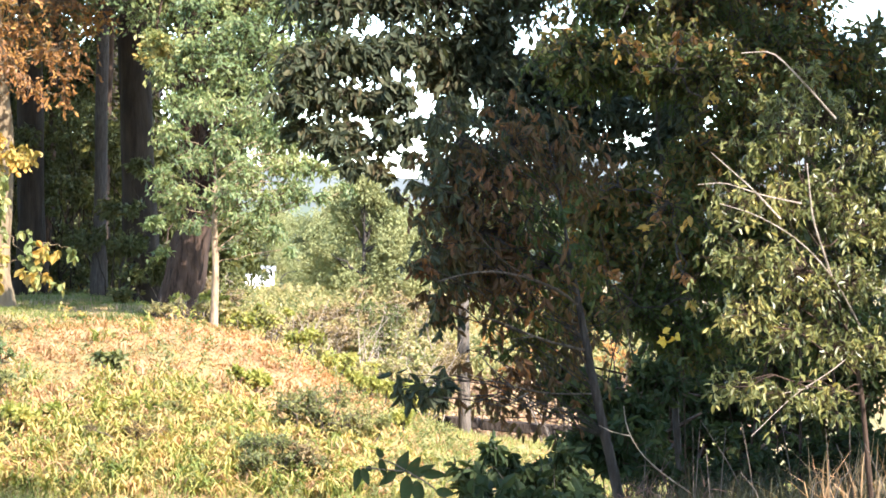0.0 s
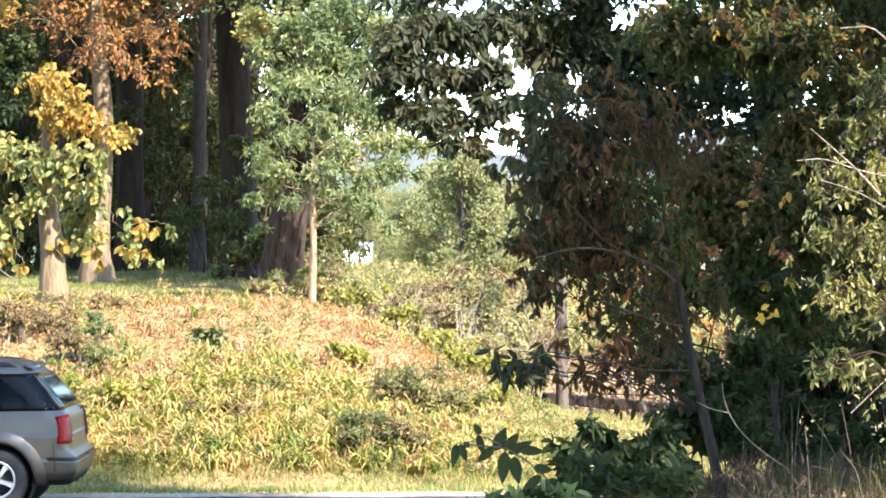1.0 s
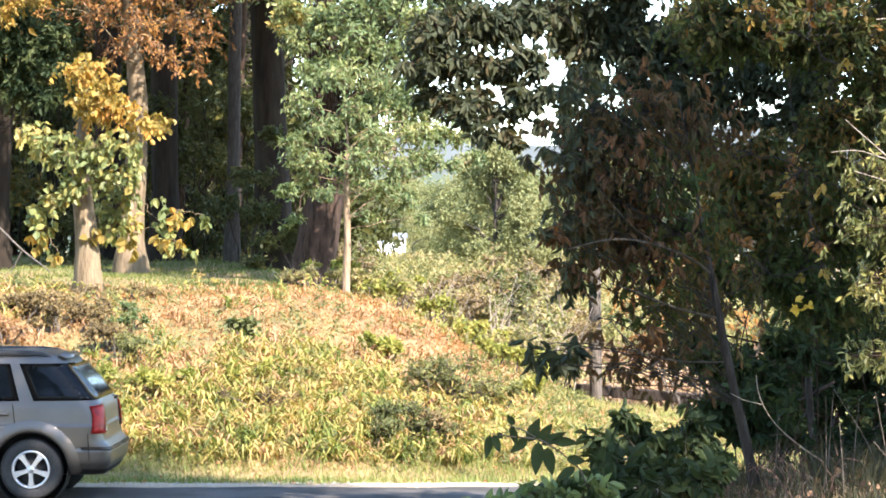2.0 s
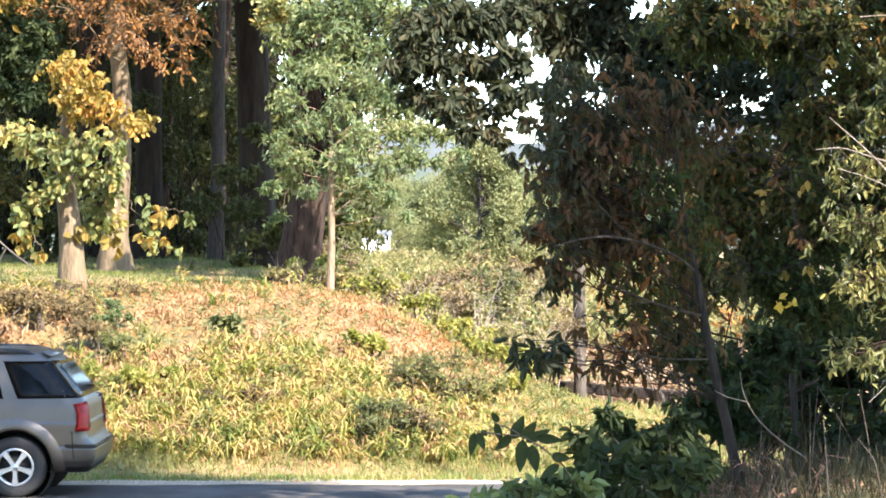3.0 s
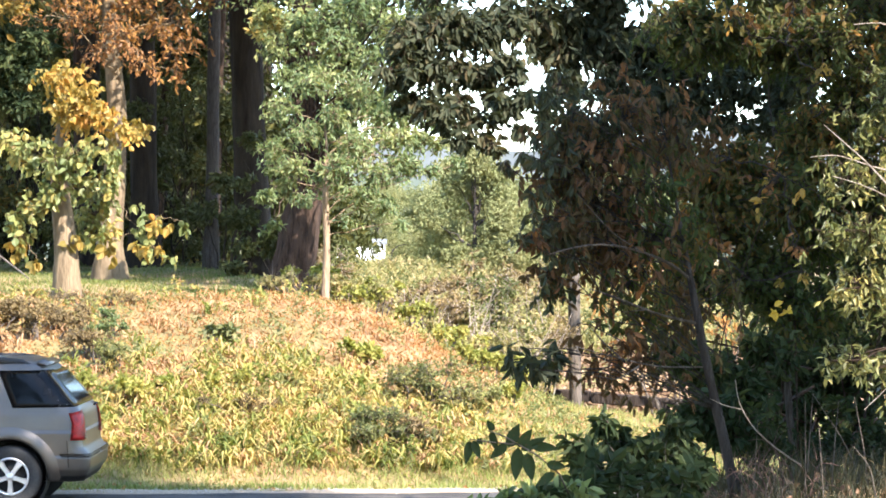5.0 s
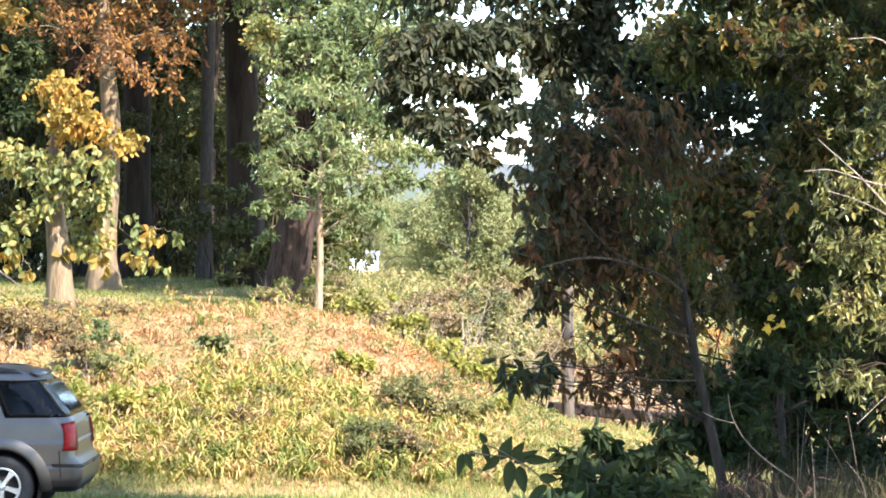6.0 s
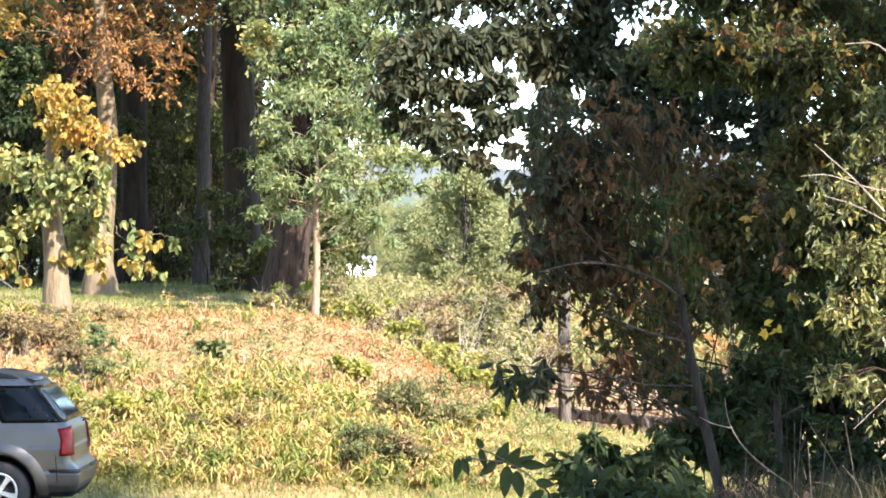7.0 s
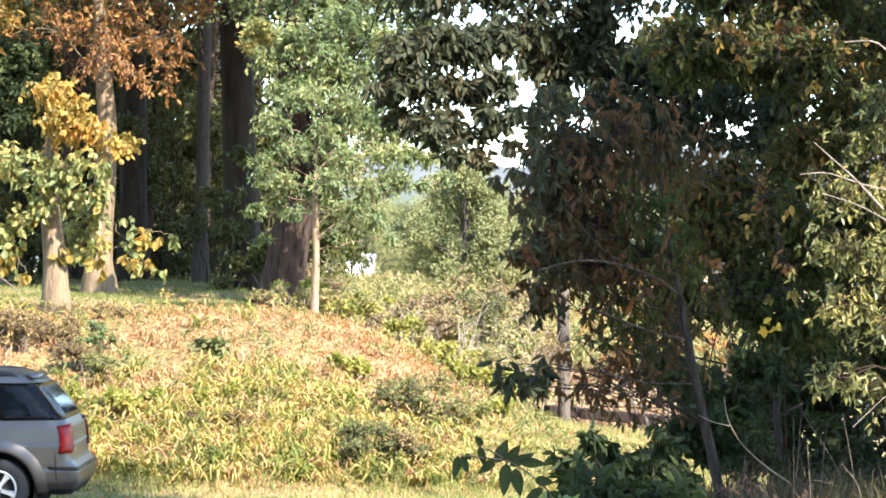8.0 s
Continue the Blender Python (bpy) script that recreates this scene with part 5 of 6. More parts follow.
# Seedling leaves use the darkened green in place of shade.
seedling(sp(0.52, 2.10, 0.1), "upright seedling with broad pointed leaves, shade in their colour",
         [[sp(0.52, 2.10, 0.1), sp(0.45, 2.26, 0.05), sp(0.37, 2.33), sp(0.30, 2.37)], [sp(0.37, 2.33), sp(0.25, 2.40), sp(0.19, 2.42)], [sp(0.30, 2.37), sp(0.19, 2.38), sp(0.13, 2.39)]],
         [(sp(0.265, 2.36), sp(0.305, 2.445), 0.05), (sp(0.30, 2.36), sp(0.35, 2.425), 0.048), (sp(0.345, 2.365), sp(0.445, 2.355), 0.042), (sp(0.31, 2.35), sp(0.40, 2.395), 0.04),
          (sp(0.30, 2.36), sp(0.29, 2.24), 0.055), (sp(0.33, 2.34), sp(0.35, 2.24), 0.05), (sp(0.26, 2.37), sp(0.20, 2.32), 0.04), (sp(0.215, 2.42), sp(0.19, 2.455), 0.03), (sp(0.205, 2.42), sp(0.225, 2.34), 0.036),
          (sp(0.13, 2.385), sp(0.115, 2.30), 0.036), (sp(0.14, 2.385), sp(0.165, 2.32), 0.034), (sp(0.155, 2.39), sp(0.175, 2.37), 0.025), (sp(0.40, 2.30), sp(0.47, 2.29), 0.04), (sp(0.43, 2.27), sp(0.36, 2.22), 0.04)])

# ---------------------------------------------------------------- unseen tall trees beside and behind the viewpoint, added for shade and reflection
def unseen_tree(x, y, high, spread, low, seed, n=16, twigs=70, foot=None):
    rng = np.random.default_rng(seed)
    b = np.array(ground_at(*(foot or (x, y)), -0.1))
    cl = []
    for _ in range(n):
        a, k = rng.uniform(0, 6.28), rng.uniform(0.1, 1)
        cl.append((x + spread * k * math.cos(a), y + spread * k * math.sin(a), rng.uniform(low, high), rng.uniform(0.9, 1.4)))
    return tree("maple_tree", "unseen tall leafy tree, added for its shade and reflection", [b, b + [0.1, 0, 0.5], b + [0.2, 0.1, high * 0.5], np.array([x, y, high * 0.97])], [0.34, 0.24, 0.18, 0.05], cl,
                M_LEAF_MIXED, M_BARK_GREY, seed, int(twigs * 0.8), 6, 0.26, 0.6, 0.4, 0.05, 0.0, 12, 0.04, 0.05, simple=True, group="tall trees on the bank")


for i, (x, y, high, spread, low, n, tw) in enumerate((
        (5.0, 9.5, 10.2, 2.1, 6.3, 26, 80), (9.0, 10.5, 12.0, 2.6, 5.5, 14, 80), (6.6, 0.5, 11, 2.2, 6.0, 7, 60), (10.5, 4.5, 13, 2.8, 6, 18, 80), (1.5, -4, 11, 3.2, 5, 16, 70),
        (-4.5, -3, 12, 3.2, 5, 16, 70), (12.5, 14, 13, 2.6, 5, 16, 70), (8.5, 22, 9, 2.2, 4.5, 16, 80), (5.2, 13.0, 11, 3.0, 6.2, 14, 70), (6.6, 18, 11.5, 3.0, 6.6, 22, 90),
        (-14, -16, 15, 4, 3, 16, 50), (-7, -18, 15, 4, 3, 16, 50), (0, -17, 15, 4, 3, 16, 50), (7, -16, 15, 4, 3, 16, 50), (-20, -10, 15, 4, 3, 16, 50))):
    unseen_tree(x, y, high, spread, low, 200 + i, n, tw)

# Unseen crowns placed to shade the car, the verge and the hickory.
unseen_tree(4.5, 20.4, 15.0, 1.6, 12.6, 230, 14, 60, (6.6, 19.6))
unseen_tree(6.6, 20.4, 15.6, 0.6, 14.4, 231, 3, 40, (7.6, 20.4))
unseen_tree(3.3, 8.6, 9.5, 0.8, 6.6, 232, 7, 50, (5.6, 7.0))
# Two more out of view, set where they shade hickory and bush.
tree("shade_tree", "unseen slender tree with a small high crown, added to shade the bank",
     [ground_at(6.3, 6.4, -0.1), (6.2, 6.5, 3.0), (5.6, 6.9, 6.5), (4.7, 7.4, 9.4)], [0.10, 0.08, 0.06, 0.02],
     [(4.5, 7.45, 8.9, 0.42), (4.25, 7.6, 9.1, 0.34), (4.75, 7.3, 9.0, 0.34), (4.5, 7.5, 9.5, 0.36)],
     M_LEAF_MIXED, M_BARK_GREY, 234, 150, 6, 0.12, 0.5, 0.4, 0.02, 0.0, 8, 0.03, 0.05, simple=True)
tree("shade_tree", "unseen slender tree with a small high crown, added to shade the bank",
     [ground_at(6.9, 2.4, -0.1), (6.8, 2.5, 3.0), (6.2, 3.0, 6.5), (5.2, 3.8, 9.4)], [0.10, 0.08, 0.06, 0.02],
     [(5.15, 3.77, 8.9, 0.42), (4.85, 3.65, 9.0, 0.36), (5.4, 4.0, 9.1, 0.36), (5.1, 3.6, 9.5, 0.36), (4.75, 3.4, 9.3, 0.3)],
     M_LEAF_MIXED, M_BARK_GREY, 235, 140, 6, 0.12, 0.5, 0.4, 0.02, 0.0, 8, 0.03, 0.05, simple=True)
# Low tree out of view, added only to shade the broadleaf bush.
tree("understorey_tree", "unseen slender leafy tree beside the viewpoint, added to shade the bush",
     [ground_at(3.4, 6.4, -0.1), (3.3, 6.5, 3.0), (2.9, 6.8, 4.4), (2.6, 7.0, 5.2)], [0.05, 0.04, 0.025, 0.01],
     [(2.3, 7.0, 4.6, 0.32), (2.55, 7.0, 4.8, 0.32), (2.75, 7.05, 4.65, 0.28), (2.45, 7.0, 5.0, 0.28), (2.2, 6.9, 4.9, 0.26)],
     M_LEAF_MIXED, M_BARK_GREY, 233, 60, 6, 0.11, 0.5, 0.4, 0.02, 0.003, 8, 0.03, 0.05, simple=True)
# Unseen trees added so the car's windows reflect something dark.
for i, (x, y, high) in enumerate(((-9.5, 6, 17), (-13.5, 10, 16), (-8, -1, 16), (-17, 4, 17))):
    unseen_tree(x, y, high, 3.0, 3.0, 250 + i, 18, 60)

# ---------------------------------------------------------------- pole, timber, shed
def rod(name, pts, radii, mat, parent, sides=10, origin=(0, 0, 0), label="", rough=0.0, seed=1):
    v, q = tube_data(pts, radii, sides, np.random.default_rng(seed), rough)
    return piece(name, mesh_from(name, v - np.asarray(origin, float), q, mat), parent, label)


pole_foot = np.array((2.74, 48.30, 0.17))
pole = root("utility_pole", pole_foot, "weathered grey wooden pole standing beside the timber", "pole")
rod("shaft", [pole_foot + (-0.08 * k, 0, 7.0 * k - 0.2) for k in np.linspace(0, 1, 9)], np.linspace(0.125, 0.10, 9), M_POLE, pole, 14, pole_foot, "", 0.02)
rod("cap", [pole_foot + (-0.08, 0, 6.75), pole_foot + (-0.08, 0, 6.83), pole_foot + (-0.08, 0, 6.9)], [0.12, 0.125, 0.03], M_ROOF, pole, 14, pole_foot, "grey metal cap")


def box_bm(sx, sy, sz, bevel=0.0, seg=1):
    bm = bmesh.new()
    bmesh.ops.create_cube(bm, size=1)
    bmesh.ops.scale(bm, vec=(sx, sy, sz), verts=bm.verts)
    if bevel:
        bmesh.ops.bevel(bm, geom=bm.edges[:], offset=bevel, segments=seg, affect="EDGES")
    return bm


for i, (a, b) in enumerate((((1.62, 49.20, 0.32), (3.04, 48.70, 0.25)), ((3.09, 48.70, 0.25), (4.49, 48.00, 0.15)), ((4.53, 48.00, 0.15), (5.93, 47.40, 0.10)))):
    a, b = Vector(a), Vector(b)
    bm = box_bm((b - a).length, 0.22, 0.21, 0.02)
    for v in bm.verts:
        v.co.z += 0.012 * math.sin(v.co.x * 3 + i)
    t = part("landscape_timber", bm, M_TIMBER)
    t.matrix_world = Matrix.Translation((a + b) / 2) @ (b - a).to_track_quat("X", "Z").to_matrix().to_4x4()
    tagged(t, "long dark weathered timber lying along the leaf litter", "timber", "timbers along the bank")

shed_at = Vector((-4.9, 170, float(height(-4.9, 170)) - 0.15))
shed = root("shed", shed_at, "small white shed with grey roof beyond the field", "shed")
bm = box_bm(3.3, 2.4, 2.1, 0.01)
bmesh.ops.translate(bm, vec=(0, 0, 1.05), verts=bm.verts)
part("wall", bm, M_WHITE, shed)
bm = bmesh.new()
rv = [bm.verts.new(p) for p in ((-1.8, -1.4, 2.05), (1.8, -1.4, 2.05), (1.8, 0, 2.4), (-1.8, 0, 2.4), (1.8, 1.4, 2.05), (-1.8, 1.4, 2.05))]
bm.faces.new((rv[0], rv[1], rv[2], rv[3]))
bm.faces.new((rv[3], rv[2], rv[4], rv[5]))
bmesh.ops.solidify(bm, geom=bm.faces[:], thickness=0.08)
part("roof", bm, M_ROOF, shed)
bm = box_bm(0.8, 0.06, 1.7, 0.01)
bmesh.ops.translate(bm, vec=(-0.7, -1.22, 0.87), verts=bm.verts)
part("door", bm, M_ROOF, shed)

# ---------------------------------------------------------------- parked car
M_PAINT = plain_material("pewter_car_paint", (0.100, 0.087, 0.074), (0.113, 0.098, 0.083), 3, 0.38, 0.5, coat=0.2)
M_TRIM = plain_material("grey_plastic_trim", (0.03, 0.03, 0.03), (0.045, 0.045, 0.043), 60, 0.55)
M_GLASS = plain_material("dark_tinted_glass", (0.006, 0.008, 0.010), (0.008, 0.010, 0.012), 4, 0.05)
M_REAR_GLASS = plain_material("rear_window_glass", (0.010, 0.016, 0.024), (0.014, 0.02, 0.03), 4, 0.05)
M_RED = plain_material("red_lamp_lens", (0.30, 0.006, 0.008), (0.62, 0.018, 0.014), 14, 0.35, coat=0.15)
M_CLEAR = plain_material("clear_lamp_lens", (0.55, 0.50, 0.48), (0.7, 0.66, 0.62), 25, 0.1, coat=1.0)
M_TYRE = plain_material("black_rubber", (0.014, 0.014, 0.014), (0.028, 0.027, 0.026), 30, 0.8, 0, 0.4)
M_ALLOY = plain_material("bright_alloy", (0.55, 0.55, 0.56), (0.66, 0.66, 0.66), 10, 0.35, 0.8)
M_BLACK = plain_material("black_underside", (0.008, 0.008, 0.008), (0.014, 0.014, 0.014), 10, 0.8)
M_REAR_GLASS.node_tree.nodes["Principled BSDF"].inputs["IOR"].default_value = 2.3
M_REAR_GLASS.node_tree.nodes["Principled BSDF"].inputs["Specular IOR Level"].default_value = 0.5
M_GLASS.node_tree.nodes["Principled BSDF"].inputs["Specular IOR Level"].default_value = 0.3

CAR_Z = [0.30, 0.40, 0.44, 0.60, 0.64, 0.70, 0.90, 1.10, 1.16, 1.40, 1.64, 1.695, 1.735, 1.755]
CAR_REAR = [2.26, 2.32, 2.36, 2.37, 2.35, 2.28, 2.27, 2.25, 2.22, 2.04, 1.83, 1.77, 1.69, 1.55]
CAR_FRONT = [-2.25, -2.36, -2.40, -2.41, -2.39, -2.34, -2.32, -1.75, -1.42, -1.08, -0.74, -0.64, -0.5, -0.35]
CAR_WIDE = [0.78, 0.86, 0.905, 0.925, 0.93, 0.93, 0.93, 0.905, 0.885, 0.82, 0.745, 0.715, 0.65, 0.55]


CAR_FINE = np.linspace(0.30, 1.755, 292)


def softened(values, n=13):
    """The side view's corners rounded off."""
    v = np.pad(np.interp(CAR_FINE, CAR_Z, values), n, mode="edge")
    return np.convolve(v, np.hanning(2 * n + 1) / np.hanning(2 * n + 1).sum(), "valid")


CAR_R, CAR_F, CAR_W = softened(CAR_REAR), softened(CAR_FRONT), softened(CAR_WIDE)


def car_dims(z):
    return np.interp(z, CAR_FINE, CAR_R), np.interp(z, CAR_FINE, CAR_F), np.interp(z, CAR_FINE, CAR_W), np.interp(z, [0.3, 1.0, 1.3, 1.8], [0.14, 0.16, 0.28, 0.30])


def car_loop(z):
    """The outline of the body at one height, seen from above."""
    xr, xf, w, rc = car_dims(z)
    xs = np.linspace(xf + rc, xr - rc, 90)
    arc = np.linspace(0, np.pi / 2, 8)[1:-1]
    ys = np.linspace(-(w - rc), w - rc, 9)
    pts = [(x, -w) for x in xs]
    pts += [(xr - rc + rc * math.sin(a), -(w - rc) - rc * math.cos(a)) for a in arc]
    pts += [(xr, y) for y in ys]
    pts += [(xr - rc + rc * math.cos(a), (w - rc) + rc * math.sin(a)) for a in arc]
    pts += [(x, w) for x in xs[::-1]]
    pts += [(xf + rc - rc * math.sin(a), (w - rc) + rc * math.cos(a)) for a in arc]
    pts += [(xf, y) for y in ys[::-1]]
    pts += [(xf + rc - rc * math.cos(a), -(w - rc) - rc * math.sin(a)) for a in arc]
    return [(x, y, z) for x, y in pts]


WHEELS_X, AXLE_Z, ARCH = (1.42, -1.47), 0.37, 0.445


def car_body():
    bm = bmesh.new()
    zs = np.unique(np.concatenate([np.arange(0.30, 1.73, 0.03), CAR_Z]))
    loops = [[bm.verts.new(p) for p in car_loop(z)] for z in zs]
    n = len(loops[0])
    for a, b in zip(loops[:-1], loops[1:]):
        for i in range(n):
            bm.faces.new((a[i], a[(i + 1) % n], b[(i + 1) % n], b[i]))
    bm.faces.new(loops[-1])
    bm.faces.new(loops[0][::-1])
    gone = []
    for f in bm.faces:
        c = f.calc_center_median()
        if len(f.verts) == 4 and abs(c.y) > 0.6 and min(math.hypot(c.x - x, c.z - AXLE_Z) for x in WHEELS_X) < ARCH:
            gone.append(f)
    bmesh.ops.delete(bm, geom=gone, context="FACES")
    for e in bm.edges:
        if e.is_boundary:
            for v in e.verts:
                for x in WHEELS_X:
                    d = Vector((v.co.x - x, 0, v.co.z - AXLE_Z))
                    if 0.3 < d.length < ARCH + 0.06 and v.co.z > 0.31:
                        d = d.normalized() * ARCH
                        v.co.x, v.co.z = x + d.x, AXLE_Z + d.z
    return bm


def car_skin(z, s, side, off=0.005):
    """A point on the body: s metres along the outline from where the rear corner begins (below 0: on the flank)."""
    xr, xf, w, rc = car_dims(z)
    arc = rc * math.pi / 2
    if s < 0:
        x, y = xr - rc + s, w + off
    elif s < arc:
        x, y = xr - rc + (rc + off) * math.sin(s / rc), w - rc + (rc + off) * math.cos(s / rc)
    else:
        x, y = xr + off, w - rc - (s - arc)
    return Vector((x, -side * y, z))


def car_patch(name, corners, mat, parent, side=1, off=0.006, label="", by_x=True, nu=10, nv=8):
    """A panel that follows the body. corners: (x or s, z) of bottom front, bottom rear, top rear, top front."""
    bm = bmesh.new()
    rows = []
    for j in range(nv + 1):
        row = []
        for i in range(nu + 1):
            u, v = i / nu, j / nv
            p = [(corners[0][k] * (1 - u) + corners[1][k] * u) * (1 - v) + (corners[3][k] * (1 - u) + corners[2][k] * u) * v for k in (0, 1)]
            xr, xf, w, rc = car_dims(p[1])
            row.append(bm.verts.new(car_skin(p[1], p[0] - (xr - rc) if by_x else p[0], side, off)))
        rows.append(row)
    for a, b in zip(rows[:-1], rows[1:]):
        for i in range(nu):
            q = (a[i], a[i + 1], b[i + 1], b[i])
            bm.faces.new(q if side > 0 else q[::-1])
    bmesh.ops.solidify(bm, geom=bm.faces[:], thickness=0.004)
    ob = part(name, bm, mat, parent, label, True)
    for f in ob.data.polygons:      # the cut edge stays crisp
        if min((ob.data.vertices[a].co - ob.data.vertices[b].co).length for a, b in f.edge_keys) < 0.0046:
            f.use_smooth = False
    return ob


def lathe(profile, n=40):
    """A ring turned about the y axis from (radius, y) points."""
    ang = np.linspace(0, 2 * np.pi, n, endpoint=False)
    pr = np.asarray(profile, float)
    v = np.stack([pr[:, 0][:, None] * np.cos(ang), np.repeat(pr[:, 1][:, None], n, 1), pr[:, 0][:, None] * np.sin(ang)], -1)
    i, j = np.arange(len(pr) - 1)[:, None] * n, np.arange(n)[None]
    return v.reshape(-1, 3), np.stack([i + j, i + (j + 1) % n, i + n + (j + 1) % n, i + n + j], -1).reshape(-1, 4)


car = root("suv", (-6.45, 30.77, 0.035), "pewter-grey sport utility car parked on the road's edge", "car")
part("body", car_body(), M_PAINT, car, "", True)
for side in (1, -1):
    sn = -side
    car_patch("side_window", [(1.45, 1.185), (2.33, 1.195), (2.18, 1.625), (1.26, 1.625)], M_GLASS, car, side)
    car_patch("side_window", [(0.36, 1.185), (1.28, 1.185), (1.15, 1.625), (0.36, 1.625)], M_GLASS, car, side)
    car_patch("side_window", [(-0.98, 1.185), (0.26, 1.185), (0.26, 1.625), (-0.42, 1.625)], M_GLASS, car, side)
    car_patch("rear_pillar", [(0.215, 1.20), (0.25, 1.20), (0.29, 1.62), (0.25, 1.62)], M_BLACK, car, side, 0.009, "black pillar trim", False)
    lamp = car_patch("tail_lamp", [(0.02, 0.80), (0.37, 0.80), (0.36, 1.15), (0.08, 1.12)], M_RED, car, side, 0.016, "red tail lamp", False)
    car_patch("reversing_lens", [(0.22, 0.82), (0.345, 0.82), (0.345, 0.89), (0.24, 0.88)], M_CLEAR, lamp, side, 0.027, "clear lens", False, 4, 3)
    for x, z0, z1, k in ((1.20, 0.80, 1.15, 0.05), (0.31, 0.45, 1.15, 0.0), (-1.0, 0.45, 1.15, 0.0), (2.10, 0.42, 0.80, 0.02)):
        car_patch("panel_gap", [(x - 0.004 + k, z0), (x + 0.004 + k, z0), (x + 0.004, z1), (x - 0.004, z1)], M_BLACK, car, side, 0.002, "", True, 1, 6)
    car_patch("bumper_ledge", [(-0.18, 0.605), (0.9, 0.605), (0.9, 0.64), (-0.18, 0.64)], M_PAINT, car, side, 0.022, "", False, 30, 2)
    car_patch("bumper_valance", [(-0.14, 0.31), (0.9, 0.31), (0.9, 0.37), (-0.14, 0.37)], M_TRIM, car, side, 0.006, "dark plastic valance", False, 24, 2)
    car_patch("sill_cladding", [(-1.0, 0.34), (0.97, 0.34), (0.97, 0.50), (-1.0, 0.50)], M_TRIM, car, side, 0.02)
    for xw in WHEELS_X:
        an = np.linspace(-0.08, math.pi + 0.08, 30)
        flare = [(0.0, 0.012), (0.006, 0.036), (0.04, 0.042), (0.085, 0.030), (0.13, 0.010), (0.165, -0.012)]
        fv = []
        for a in an:
            for dr, off in flare:
                z = AXLE_Z + (ARCH + dr) * math.sin(a)
                fv.append((xw + (ARCH + dr) * math.cos(a), sn * (car_dims(max(z, 0.30))[2] + off), z))
        fk = (np.arange(29)[:, None] * 6 + np.arange(5)[None])[..., None]
        piece("wheel_arch", mesh_from("wheel_arch", np.array(fv), (fk + np.array([0, 6, 7, 1])).reshape(-1, 4), M_PAINT), car)
        v, q = lathe([(ARCH - 0.01, 0.0), (ARCH, 0.28), (0.05, 0.29)], 30)
        v[:, 1] = sn * (0.90 - v[:, 1])
        v[:, 0] += xw
        v[:, 2] += AXLE_Z
        piece("wheel_well", mesh_from("wheel_well", v, q, M_BLACK), car)
        hub_v, hub_q = lathe([(0.001, -0.005), (0.05, -0.010), (0.06, 0.0), (0.065, 0.04), (0.19, 0.10), (0.215, 0.10)], 30)
        turn = np.array([1.0, side, 1.0])
        at = np.array([xw, sn * 0.90, AXLE_Z])
        wheel = piece("wheel", mesh_from("wheel", hub_v * turn, hub_q, M_BLACK), car)
        wheel.location = at
        tv, tq = lathe([(0.225, 0.01), (0.26, -0.012), (0.33, -0.012), (0.355, 0.005), (0.368, 0.03), (0.37, 0.12), (0.368, 0.21), (0.34, 0.24), (0.22, 0.23)], 48)
        piece("tyre", mesh_from("tyre", tv * turn, tq, M_TYRE), wheel)
        rv_, rq_ = lathe([(0.196, 0.05), (0.20, 0.0), (0.218, -0.012), (0.23, 0.0), (0.225, 0.03)], 48)
        piece("rim", mesh_from("rim", rv_ * turn, rq_, M_ALLOY), wheel)
        for k in range(5):
            bm = bmesh.new()
            prof = [(0.03, 0.036), (0.08, 0.027), (0.14, 0.031), (0.205, 0.044)]
            lo, hi = [], []
            for r, hw in prof:
                lo.append((bm.verts.new((r, 0.03, -hw)), bm.verts.new((r, 0.03, hw))))
                hi.append((bm.verts.new((r, -0.012, -hw * 0.8)), bm.verts.new((r, -0.012, hw * 0.8))))
            for a in range(3):
                bm.faces.new((hi[a][0], hi[a + 1][0], hi[a + 1][1], hi[a][1]))
                bm.faces.new((lo[a][0], lo[a + 1][0], hi[a + 1][0], hi[a][0]))
                bm.faces.new((hi[a][1], hi[a + 1][1], lo[a + 1][1], lo[a][1]))
            bmesh.ops.rotate(bm, verts=bm.verts, cent=(0, 0, 0), matrix=Matrix.Rotation(radians(90 + 72 * k), 3, "Y"))
            for v_ in bm.verts:
                v_.co.y *= side
            part("spoke", bm, M_ALLOY, wheel)
        cv, cq = lathe([(0.001, -0.026), (0.035, -0.024), (0.048, -0.010), (0.05, 0.03)], 20)
        piece("hub_cap", mesh_from("hub_cap", cv * turn, cq, M_ALLOY), wheel)
    # Rails black and oversized, so they also darken the roof's shaded edge.
    rod("roof_rail", [(-0.55, sn * 0.64, 1.69), (-0.48, sn * 0.65, 1.725), (-0.2, sn * 0.66, 1.735), (0.6, sn * 0.66, 1.74), (1.3, sn * 0.655, 1.735), (1.52, sn * 0.645, 1.715), (1.62, sn * 0.63, 1.685)],
        [0.02, 0.042, 0.046, 0.046, 0.046, 0.04, 0.02], M_BLACK, car, 8)
    bm = box_bm(0.14, 0.22, 0.16, 0.04, 2)
    bmesh.ops.translate(bm, vec=(-0.95, sn * 1.02, 1.20), verts=bm.verts)
    part("door_mirror", bm, M_PAINT, car, "", True)
    for xh in (0.12, 1.08):
        bm = box_bm(0.18, 0.035, 0.035, 0.012, 2)
        bmesh.ops.translate(bm, vec=(xh, sn * 0.935, 1.03), verts=bm.verts)
        part("door_handle", bm, M_PAINT, car, "", True)
for xb in (0.0, 1.15):
    rod("roof_crossbar", [(xb, -0.61, 1.74), (xb, -0.3, 1.75), (xb, 0.3, 1.75), (xb, 0.61, 1.74)], [0.018] * 4, M_TRIM, car, 8)
